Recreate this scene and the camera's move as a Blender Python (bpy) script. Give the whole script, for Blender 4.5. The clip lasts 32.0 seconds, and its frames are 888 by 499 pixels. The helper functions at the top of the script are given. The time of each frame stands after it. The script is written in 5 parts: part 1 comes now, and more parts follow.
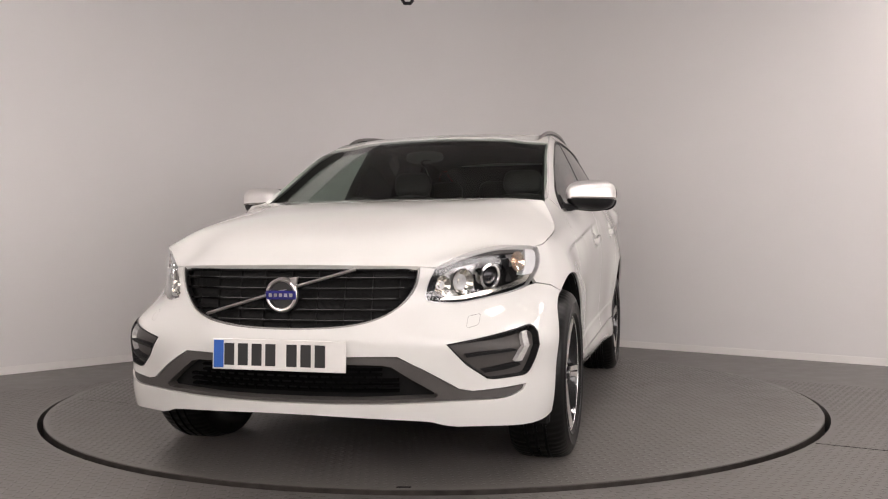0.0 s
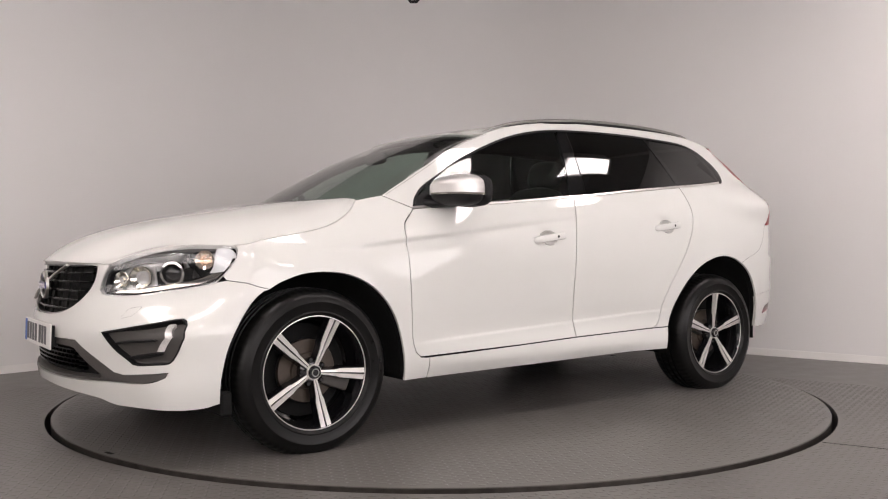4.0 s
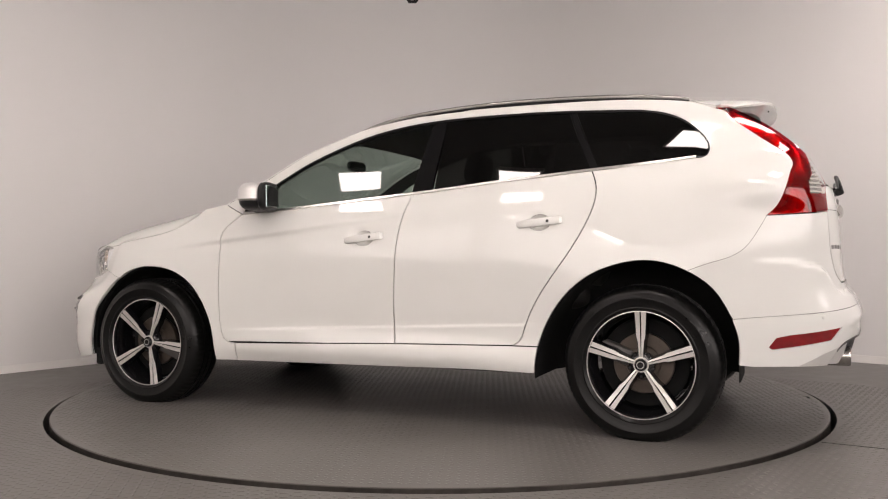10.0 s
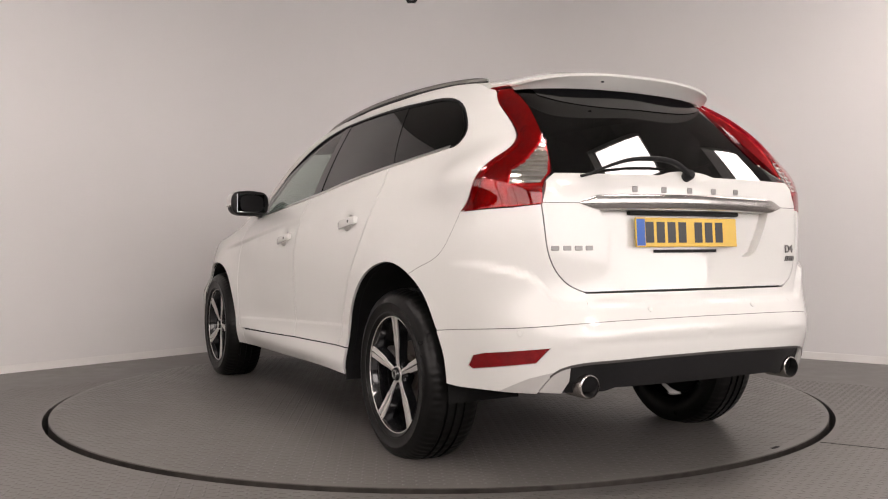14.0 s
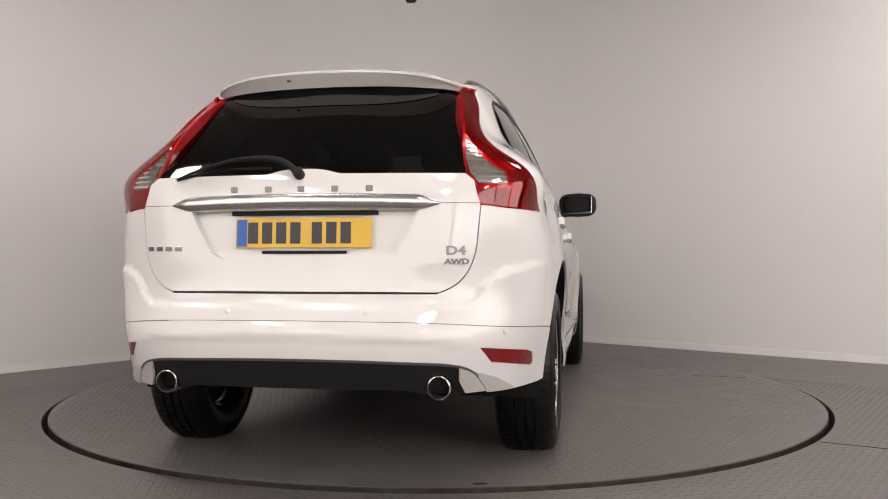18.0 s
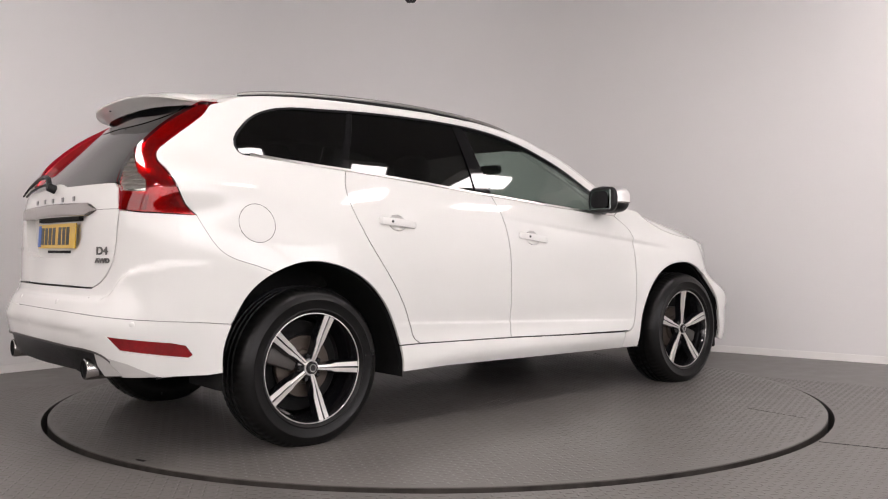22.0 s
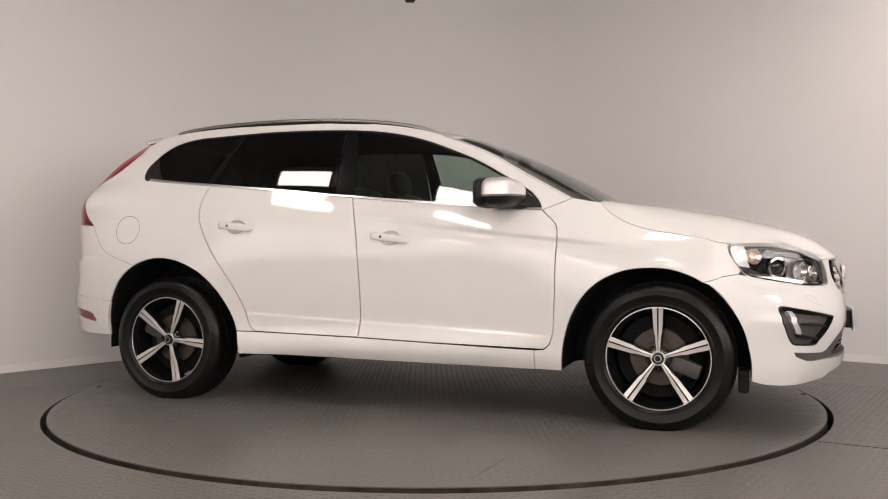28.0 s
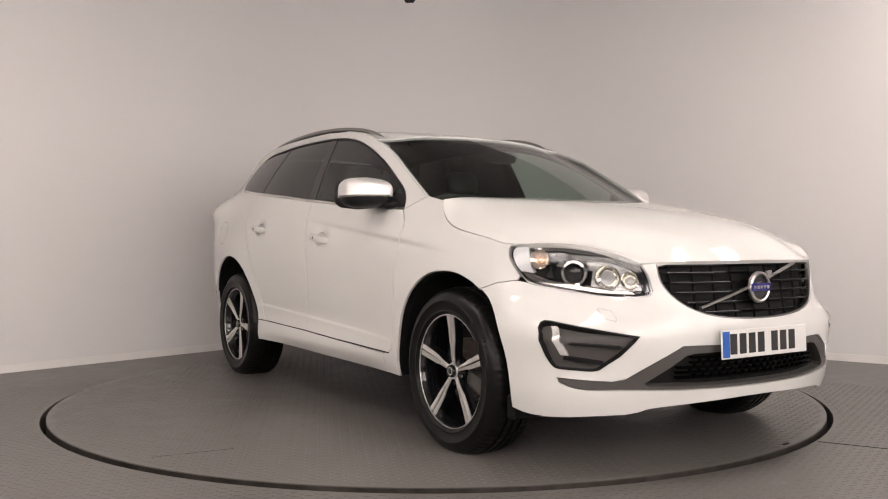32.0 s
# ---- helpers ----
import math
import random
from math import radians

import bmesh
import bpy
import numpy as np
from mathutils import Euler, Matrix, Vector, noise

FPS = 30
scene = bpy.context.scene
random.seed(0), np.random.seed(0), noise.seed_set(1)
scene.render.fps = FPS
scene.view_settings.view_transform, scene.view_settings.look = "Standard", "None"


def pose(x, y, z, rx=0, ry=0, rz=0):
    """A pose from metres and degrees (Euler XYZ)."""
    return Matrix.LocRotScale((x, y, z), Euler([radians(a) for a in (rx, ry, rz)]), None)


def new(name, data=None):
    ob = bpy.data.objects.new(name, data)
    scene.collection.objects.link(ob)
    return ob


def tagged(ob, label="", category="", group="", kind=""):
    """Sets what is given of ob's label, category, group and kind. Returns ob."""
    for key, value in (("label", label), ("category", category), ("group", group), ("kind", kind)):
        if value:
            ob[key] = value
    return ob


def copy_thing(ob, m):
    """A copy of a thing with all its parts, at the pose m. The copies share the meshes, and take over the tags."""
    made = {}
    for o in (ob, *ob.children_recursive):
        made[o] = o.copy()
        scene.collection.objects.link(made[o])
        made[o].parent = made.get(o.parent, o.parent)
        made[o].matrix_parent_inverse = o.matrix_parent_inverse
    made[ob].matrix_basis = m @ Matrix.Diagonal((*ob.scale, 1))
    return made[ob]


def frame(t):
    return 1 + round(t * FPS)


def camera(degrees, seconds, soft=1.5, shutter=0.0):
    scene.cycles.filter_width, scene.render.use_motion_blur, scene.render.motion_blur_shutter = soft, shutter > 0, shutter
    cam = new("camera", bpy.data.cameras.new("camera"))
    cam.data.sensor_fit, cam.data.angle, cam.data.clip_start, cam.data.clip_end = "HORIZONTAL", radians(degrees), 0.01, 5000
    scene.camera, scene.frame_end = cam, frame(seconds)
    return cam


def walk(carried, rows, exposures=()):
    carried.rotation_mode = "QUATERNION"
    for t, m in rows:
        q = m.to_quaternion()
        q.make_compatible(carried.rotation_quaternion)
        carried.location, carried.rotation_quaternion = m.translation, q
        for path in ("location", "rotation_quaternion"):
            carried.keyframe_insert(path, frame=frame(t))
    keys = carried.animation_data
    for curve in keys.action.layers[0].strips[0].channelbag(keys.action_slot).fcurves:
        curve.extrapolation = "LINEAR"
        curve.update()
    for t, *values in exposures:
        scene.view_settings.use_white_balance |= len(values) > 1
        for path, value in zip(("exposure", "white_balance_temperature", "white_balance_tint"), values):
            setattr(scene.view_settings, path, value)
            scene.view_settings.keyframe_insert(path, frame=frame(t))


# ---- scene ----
cam = camera(53.55, 32.0, soft=1.15)
def eye(tilt, turn):
    """The tripod's stand, with the small creep of its head."""
    return pose(0, -5.379, 0.898, 90 - 0.207 + tilt, 0, -0.24 + turn) @ pose(0, 0, 0, 0, 0, -0.19)


CREEP = [(0.0, .095, -.335), (0.5, .09, -.275), (1.0, .085, -.185), (1.5, .055, -.095), (2.0, .05, -.03), (2.5, .03, .015), (3.0, .0, .055), (4.0, .0, .06), (4.5, .0, .055), (6.5, .0, .02),
         (9.0, .0, .0), (11.0, .0, -.03), (13.0, .0, -.07), (16.0, -.01, -.085), (19.0, -.02, -.12), (25.0, -.025, -.13), (28.0, -.03, -.18), (30.0, -.02, -.18), (32.0, -.025, -.205)]
walk(cam, [(t, eye(tilt, turn)) for t, tilt, turn in CREEP], [
    (0.0, 0.10, 6450, 10), (1.0, 0.07, 6420, 10), (3.0, 0.05, 6370, 10), (7.0, 0.02, 6400, 10), (8.0, -0.02, 6400, 10), (9.0, 0.00, 6450, 10), (10.0, 0.10, 6600, 10), (11.0, 0.27, 6550, 10), (13.0, 0.26, 6550, 10), (16.0, 0.02, 6500, 10),
    (18.0, 0.08, 6500, 10), (19.0, 0.16, 6400, 10), (20.0, 0.18, 6330, 10), (22.0, 0.22, 6250, 10), (23.0, 0.12, 6300, 10), (24.0, 0.06, 6350, 10), (25.0, 0.00, 6400, 10), (28.0, 0.04, 6650, 10), (29.0, 0.00, 6600, 10), (30.0, 0.04, 6650, 10), (30.5, 0.02, 6650, 10), (31.0, 0.28, 6650, 10), (32.0, 0.15, 6650, 10)])

# ---- light: square ceiling panels over the turntable, plus added fill, in a closed white-walled bay ----
world = bpy.data.worlds.new("world")
scene.world = world
world.use_nodes = True
world.node_tree.nodes["Background"].inputs[0].default_value = (0.9, 0.92, 1.0, 1)
world.node_tree.nodes["Background"].inputs[1].default_value = 0.05
CEILING = 3.42
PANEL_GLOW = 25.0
# strength of the window-shaped fill lights added behind the camera
FILL_GLOW = 2.5
COOL_FILL_GLOW = 4.2
PANEL_SIZE = 0.52
# panels round the turntable, and unseen rows added behind the camera to even the light
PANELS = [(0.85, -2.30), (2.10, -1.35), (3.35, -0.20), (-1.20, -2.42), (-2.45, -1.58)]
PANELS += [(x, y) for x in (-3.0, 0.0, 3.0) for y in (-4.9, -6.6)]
# room axes: the two walls of the corner
WALL_L, WALL_R = Vector((0.666, 0.746, 0)).normalized(), Vector((0.7806, -0.6251, 0)).normalized()


# ---- materials ----
def material(name, colour, rough=0.5, metal=0.0, coat=0.0, spread=0.0, scale=20.0, bump=0.0, bump_scale=200.0, rough_spread=0.0):
    """A surface with uneven colour and gloss at two scales and a fine relief."""
    m = bpy.data.materials.new(name)
    m.use_nodes = True
    t = m.node_tree
    b = t.nodes["Principled BSDF"]
    b.inputs["Base Color"].default_value = (*colour, 1)
    b.inputs["Roughness"].default_value, b.inputs["Metallic"].default_value = rough, metal
    b.inputs["Coat Weight"].default_value, b.inputs["Coat Roughness"].default_value = coat, 0.03
    where = t.nodes.new("ShaderNodeTexCoord")
    if spread or rough_spread:
        coarse, fine = t.nodes.new("ShaderNodeTexNoise"), t.nodes.new("ShaderNodeTexNoise")
        coarse.inputs["Scale"].default_value, fine.inputs["Scale"].default_value = scale * 0.12, scale
        coarse.inputs["Detail"].default_value = fine.inputs["Detail"].default_value = 5
        add = t.nodes.new("ShaderNodeMath")
        add.operation = "ADD"
        for i, n in enumerate((coarse, fine)):
            t.links.new(where.outputs["Object"], n.inputs["Vector"])
            t.links.new(n.outputs["Fac"], add.inputs[i])
        if spread:
            r = t.nodes.new("ShaderNodeMapRange")
            r.inputs["From Min"].default_value, r.inputs["From Max"].default_value = 0.6, 1.4
            r.inputs["To Min"].default_value, r.inputs["To Max"].default_value = 1 - spread, 1 + spread
            t.links.new(add.outputs[0], r.inputs["Value"])
            mul = t.nodes.new("ShaderNodeVectorMath")
            mul.operation = "SCALE"
            mul.inputs[0].default_value = colour
            t.links.new(r.outputs[0], mul.inputs["Scale"])
            t.links.new(mul.outputs[0], b.inputs["Base Color"])
        if rough_spread:
            r = t.nodes.new("ShaderNodeMapRange")
            r.inputs["From Min"].default_value, r.inputs["From Max"].default_value = 0.6, 1.4
            r.inputs["To Min"].default_value, r.inputs["To Max"].default_value = rough - rough_spread, rough + rough_spread
            t.links.new(add.outputs[0], r.inputs["Value"])
            t.links.new(r.outputs[0], b.inputs["Roughness"])
    if bump:
        n, k = t.nodes.new("ShaderNodeTexNoise"), t.nodes.new("ShaderNodeBump")
        n.inputs["Scale"].default_value, n.inputs["Detail"].default_value = bump_scale, 4
        k.inputs["Strength"].default_value, k.inputs["Distance"].default_value = bump, 0.002
        t.links.new(where.outputs["Object"], n.inputs["Vector"])
        t.links.new(n.outputs["Fac"], k.inputs["Height"])
        t.links.new(k.outputs["Normal"], b.inputs["Normal"])
    return m


def glass(name, tint, gloss=1.0, ior=1.5):
    """A thin pane: tinted see-through with a mirror gloss that grows at grazing angles."""
    m = bpy.data.materials.new(name)
    m.use_nodes = True
    t = m.node_tree
    t.nodes.remove(t.nodes["Principled BSDF"])
    see, shine, mix, face, bend, f = (t.nodes.new("ShaderNode" + k) for k in ("BsdfTransparent", "BsdfGlossy", "MixShader", "LayerWeight", "Math", "Math"))
    see.inputs["Color"].default_value = (*tint, 1)
    shine.inputs["Roughness"].default_value, shine.inputs["Color"].default_value = 0.01, (gloss, gloss, gloss, 1)
    face.inputs["Blend"].default_value = 0.5
    bend.operation, f.operation = "POWER", "MULTIPLY_ADD"
    bend.inputs[1].default_value, f.inputs[1].default_value, f.inputs[2].default_value = 5.0, 0.92, ((ior - 1) / (ior + 1)) ** 2 * 1.1
    t.links.new(face.outputs["Facing"], bend.inputs[0])
    t.links.new(bend.outputs[0], f.inputs[0])
    for a, k in ((f, 0), (see, 1), (shine, 2)):
        t.links.new(a.outputs[0], mix.inputs[k])
    t.links.new(mix.outputs[0], t.nodes["Material Output"].inputs["Surface"])
    return m


def glow(name, colour, strength):
    m = bpy.data.materials.new(name)
    m.use_nodes = True
    b = m.node_tree.nodes["Principled BSDF"]
    b.inputs["Emission Color"].default_value, b.inputs["Emission Strength"].default_value = (*colour, 1), strength
    b.inputs["Base Color"].default_value = (0.8, 0.8, 0.8, 1)
    return m


PAINT = material("white_paint", (0.665, 0.662, 0.637), 0.6, 0, 1.0, 0.012, 6)
PAINT.node_tree.nodes["Principled BSDF"].inputs["Specular IOR Level"].default_value = 0.05
TRIM_BLACK = material("black_trim_plastic", (0.010, 0.010, 0.0105), 0.42, 0, 0, 0.15, 60, 0.25, 900)
TRIM_GREY = material("grey_trim_plastic", (0.066, 0.061, 0.057), 0.5, 0, 0, 0.08, 60, 0.2, 900)
GLOSS_BLACK = material("gloss_black", (0.006, 0.006, 0.007), 0.12, 0, 0.6, 0.1, 30)
PILLAR_BLACK = material("pillar_black", (0.004, 0.004, 0.0045), 0.06, 0, 0, 0.1, 30)
GRILLE_BLACK = material("grille_black", (0.002, 0.002, 0.0023), 0.10, 0, 0, 0.1, 30)
MARK = material("dark_chrome_marks", (0.17, 0.165, 0.16), 0.3, 1.0)
CHROME = material("chrome", (0.78, 0.77, 0.75), 0.12, 1.0, 0, 0.03, 40)
TIP_CHROME = material("sooty_chrome", (0.46, 0.44, 0.42), 0.2, 1.0, 0, 0.2, 60)
BAR_METAL = material("brushed_bar", (0.50, 0.48, 0.46), 0.24, 1.0, 0, 0.06, 90)
CAP_SILVER = material("silver_cap", (0.72, 0.705, 0.69), 0.36, 0.6, 0, 0.04, 60)
RAIL_METAL = material("satin_rail", (0.30, 0.29, 0.28), 0.34, 1.0, 0, 0.05, 60)
SATIN = material("satin_silver", (0.62, 0.60, 0.58), 0.28, 1.0, 0, 0.04, 60)
MACHINED = material("machined_alloy", (0.77, 0.745, 0.72), 0.32, 0.75, 0, 0.05, 120, 0.08, 500)
RUBBER = material("tyre_rubber", (0.0040, 0.0039, 0.0038), 0.34, 0, 0, 0.3, 30, 0.08, 300, 0.09)
LINER = material("wheel_arch_liner", (0.008, 0.008, 0.008), 0.85, 0, 0, 0.3, 30, 0.5, 120)
CABIN = material("dark_cabin_trim", (0.022, 0.021, 0.020), 0.7, 0, 0, 0.2, 30, 0.3, 300)
LEATHER = material("black_leather", (0.020, 0.019, 0.018), 0.48, 0, 0, 0.2, 25, 0.4, 150)
SKID_GREY = material("skid_grey_plastic", (0.42, 0.41, 0.395), 0.4, 0, 0.2, 0.04, 40)
STEEL = material("brake_steel", (0.080, 0.064, 0.052), 0.42, 0.5, 0, 0.15, 40, 0.1, 200)
WINDSCREEN = glass("windscreen_glass", (0.55, 0.61, 0.58))
SIDE_GLASS = glass("green_tinted_glass", (0.56, 0.65, 0.60))
PRIVACY = glass("dark_privacy_glass", (0.030, 0.030, 0.030))
CLEAR = glass("clear_lamp_cover", (0.93, 0.94, 0.95))
RED_LENS = material("red_lamp_plastic", (0.46, 0.006, 0.012), 0.10, 0, 1.0, 0.12, 40)
LAMP_BACK = material("red_lamp_reflector", (0.72, 0.042, 0.045), 0.16, 0.65, 0.0, 0.5, 90, 1.0, 60)
RED_GLASS = glass("red_lens", (0.50, 0.004, 0.020))
AMBER = material("amber_bulb_reflector", (0.80, 0.66, 0.55), 0.15, 0.9, 0, 0.2, 90)
LAMP_CHROME = material("lamp_reflector", (0.62, 0.61, 0.60), 0.28, 0.75, 0, 0.25, 40, 0.2, 30)
LAMP_WHITE = material("lamp_light_guide", (0.80, 0.80, 0.80), 0.2, 0.0, 0.8, 0.05, 40)
RED_DARK = material("dark_red_reflector", (0.17, 0.002, 0.004), 0.14, 0, 0.2, 0.35, 300)
LAMP_RIB = material("lamp_rib_chrome", (0.80, 0.77, 0.70), 0.12, 1.0, 0, 0.1, 90)
LAMP_GREY = material("ribbed_clear_lamp", (0.36, 0.345, 0.31), 0.15, 0.6, 0.8, 0.35, 90)
STRIP_CLEAR = material("clear_light_strip", (0.62, 0.61, 0.59), 0.18, 0.3, 0.8, 0.3, 120, 0.4, 90)
PLATE_WHITE = material("white_plate", (0.72, 0.71, 0.68), 0.35, 0, 0.2, 0.02, 30)
PLATE_YELLOW = material("yellow_plate", (0.64, 0.40, 0.02), 0.35, 0, 0.2, 0.02, 30)
PLATE_BLACK = material("plate_black", (0.02, 0.02, 0.02), 0.4)
PLATE_BLUE = material("plate_blue", (0.02, 0.10, 0.40), 0.4)
BADGE_BLUE = material("badge_blue", (0.02, 0.02, 0.16), 0.2, 0, 0.5)
WALL_PAINT = material("wall_emulsion", (0.775, 0.757, 0.748), 0.62, 0, 0, 0.015, 1.5, 0.06, 60)
SKIRT_PAINT = material("skirting_paint", (0.84, 0.82, 0.80), 0.45, 0, 0, 0.05, 6)
HALL_PAINT = material("dark_hall_paint", (0.10, 0.10, 0.105), 0.7, 0, 0, 0.1, 2)
CEILING_PAINT = material("ceiling_paint", (0.30, 0.295, 0.29), 0.9, 0, 0, 0.03, 2)
FLOOR_PAINT = material("grey_painted_tread_plate", (0.130, 0.121, 0.114), 0.40, 0, 0, 0.22, 8, 0.12, 90, 0.09)
DISC_PAINT = material("grey_painted_turntable", (0.120, 0.112, 0.105), 0.38, 0, 0, 0.24, 7, 0.12, 90, 0.10)
EDGE_METAL = material("turntable_edge", (0.055, 0.049, 0.044), 0.38, 0.5, 0, 0.6, 16, 0.2, 80)
GAP_BLACK = material("gap_black", (0.006, 0.006, 0.006), 0.9)
GRILLE_BLACK.node_tree.nodes["Principled BSDF"].inputs["Specular IOR Level"].default_value = 0.04
for dull in (RUBBER, LINER, CABIN, TRIM_BLACK):
    dull.node_tree.nodes["Principled BSDF"].inputs["Specular IOR Level"].default_value = 0.22
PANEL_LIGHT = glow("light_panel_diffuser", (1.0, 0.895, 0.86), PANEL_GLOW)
# glowing faces of the added fill lights, warm and cool
FILL_LIGHT = glow("added_fill_light", (1.0, 0.89, 0.845), FILL_GLOW)
COOL_FILL_LIGHT = glow("added_cool_fill_light", (1.0, 0.915, 0.895), COOL_FILL_GLOW)


# ---- mesh helpers ----
def flat_mesh(name, verts, faces, mat, normals=None, smooth=False):
    me = bpy.data.meshes.new(name)
    me.from_pydata([tuple(map(float, v)) for v in verts], [], faces)
    me.materials.append(mat)
    if smooth:
        me.polygons.foreach_set("use_smooth", [True] * len(me.polygons))
    if normals is not None:
        me.normals_split_custom_set_from_vertices([tuple(map(float, n)) for n in normals])
    me.update()
    return me


def part(name, me, parent, label="", m=None):
    """Links a mesh as one part under a thing or a part."""
    ob = new(name, me)
    ob.parent = parent
    if m is not None:
        ob.matrix_basis = m
    return tagged(ob, label)


def from_bmesh(name, bm, mat, smooth=True):
    me = bpy.data.meshes.new(name)
    bmesh.ops.recalc_face_normals(bm, faces=bm.faces[:])
    bm.to_mesh(me)
    bm.free()
    me.materials.append(mat)
    if smooth:
        me.polygons.foreach_set("use_smooth", [True] * len(me.polygons))
        me.set_sharp_from_angle(angle=radians(35))
    return me


def box_mesh(name, sx_, sy_, sz_, mat, bevel=0.004, seg=2, shift=(0, 0, 0)):
    bm = bmesh.new()
    bmesh.ops.create_cube(bm, size=1)
    for v in bm.verts:
        v.co = Vector((v.co.x * sx_, v.co.y * sy_, v.co.z * sz_)) + Vector(shift)
    if bevel:
        bmesh.ops.bevel(bm, geom=bm.edges[:], offset=bevel, segments=seg, affect="EDGES", profile=0.5)
    return from_bmesh(name, bm, mat)


def lathe(name, profile, mat, n=64, axis="y", closed=False):
    """A ring swept from (radius, along) pairs round the y axis."""
    verts, faces, k = [], [], len(profile)
    for i in range(n):
        a = 2 * math.pi * i / n
        for r, y in profile:
            verts.append((r * math.sin(a), y, r * math.cos(a)) if axis == "y" else (r * math.cos(a), r * math.sin(a), y))
    for i in range(n):
        j = (i + 1) % n
        for q in range(k - 1 if not closed else k):
            p = (q + 1) % k
            faces.append((i * k + q, j * k + q, j * k + p, i * k + p))
    bm = bmesh.new()
    vs = [bm.verts.new(v) for v in verts]
    for f in faces:
        bm.faces.new([vs[i] for i in f])
    bmesh.ops.remove_doubles(bm, verts=bm.verts[:], dist=1e-5)
    return from_bmesh(name, bm, mat)


def tube(name, pts, radius, mat, n=8, flat=1.0):
    """A round bar along points."""
    pts = [Vector(p) for p in pts]
    verts, faces = [], []
    for i, p in enumerate(pts):
        d = (pts[min(i + 1, len(pts) - 1)] - pts[max(i - 1, 0)]).normalized()
        side = d.cross(Vector((0, 0, 1)))
        side = side.normalized() if side.length > 1e-4 else Vector((1, 0, 0))
        up = side.cross(d)
        r = radius[i] if isinstance(radius, (list, tuple)) else radius
        for k in range(n):
            a = 2 * math.pi * k / n
            verts.append(p + side * math.cos(a) * r + up * math.sin(a) * r * flat)
    for i in range(len(pts) - 1):
        for k in range(n):
            faces.append((i * n + k, i * n + (k + 1) % n, (i + 1) * n + (k + 1) % n, (i + 1) * n + k))
    faces += [tuple(range(n))[::-1], tuple((len(pts) - 1) * n + k for k in range(n))]
    bm = bmesh.new()
    vs = [bm.verts.new(v) for v in verts]
    for f in faces:
        bm.faces.new([vs[i] for i in f])
    return from_bmesh(name, bm, mat)


def mirrored(me, name):
    """The mesh on the other side of the car."""
    out = bpy.data.meshes.new(name)
    nv = len(me.vertices)
    co, no = np.empty(nv * 3), np.empty(nv * 3)
    me.vertices.foreach_get("co", co)
    co = co.reshape(-1, 3) * (1, -1, 1)
    out.from_pydata([tuple(c) for c in co], [], [tuple(p.vertices)[::-1] for p in me.polygons])
    for m in me.materials:
        out.materials.append(m)
    out.polygons.foreach_set("use_smooth", [p.use_smooth for p in me.polygons])
    if me.has_custom_normals:
        per = [None] * nv
        for loop in me.loops:
            per[loop.vertex_index] = loop.normal * Vector((1, -1, 1))
        out.normals_split_custom_set_from_vertices([tuple(n) if n else (0, 0, 1) for n in per])
    else:
        out.set_sharp_from_angle(angle=radians(35))
    out.update()
    return out


# ---- body surface: waterlines of the half car, x ahead of the front axle, y to its left ----
def spline(xs, ys, xq):
    """Natural cubic through ys (first axis) at xs, read at xq."""
    xs, ys, xq = np.asarray(xs, float), np.asarray(ys, float), np.asarray(xq, float)
    n, h = len(xs), np.diff(xs)
    a, b = np.eye(n), np.zeros_like(ys)
    for i in range(1, n - 1):
        a[i, i - 1:i + 2] = h[i - 1], 2 * (h[i - 1] + h[i]), h[i]
        b[i] = 6 * ((ys[i + 1] - ys[i]) / h[i] - (ys[i] - ys[i - 1]) / h[i - 1])
    m = np.linalg.solve(a, b.reshape(n, -1)).reshape(ys.shape)
    k = np.clip(np.searchsorted(xs, xq) - 1, 0, n - 2)
    sh = (len(xq),) + (1,) * (ys.ndim - 1)
    hk, t1, t0 = h[k].reshape(sh), (xs[k + 1] - xq).reshape(sh), (xq - xs[k]).reshape(sh)
    return (m[k] * t1 ** 3 + m[k + 1] * t0 ** 3) / (6 * hk) + (ys[k] / hk - m[k] * hk / 6) * t1 + (ys[k + 1] / hk - m[k + 1] * hk / 6) * t0


LEVELS = [0.22, 0.34, 0.46, 0.58, 0.70, 0.82, 0.94, 1.06, 1.18, 1.32, 1.44, 1.56, 1.64]
# front: rows of x and y from the nose's middle round its corner, by level
FRONT_X = [
    [.860, .890, .905, .900, .880, .858, .830, .800, .770, .740, .710, .680, .660],
    [.843, .872, .886, .882, .864, .846, .815, .785, .755, .725, .695, .665, .645],
    [.776, .807, .830, .833, .796, .785, .750, .715, .68, .65, .62, .59, .57],
    [.692, .720, .730, .742, .640, .620, .570, .52, .48, .45, .42, .40, .38],
    [.600, .625, .630, .640, .475, .440, .390, .34, .30, .27, .25, .23, .22],
    [.460, .470, .475, .490, .370, .320, .275, .22, .18, .15, .13, .11, .10]]
FRONT_Y = [
    [0] * 13, [.25] * 13, [.48, .49, .49, .48, .47, .47, .47, .46, .45, .44, .42, .40, .38],
    [.66, .675, .675, .665, .645, .65, .65, .62, .59, .56, .53, .50, .48],
    [.80, .81, .81, .80, .77, .78, .775, .71, .65, .60, .56, .53, .51],
    [.872, .893, .893, .886, .848, .842, .815, .745, .67, .61, .57, .54, .52]]
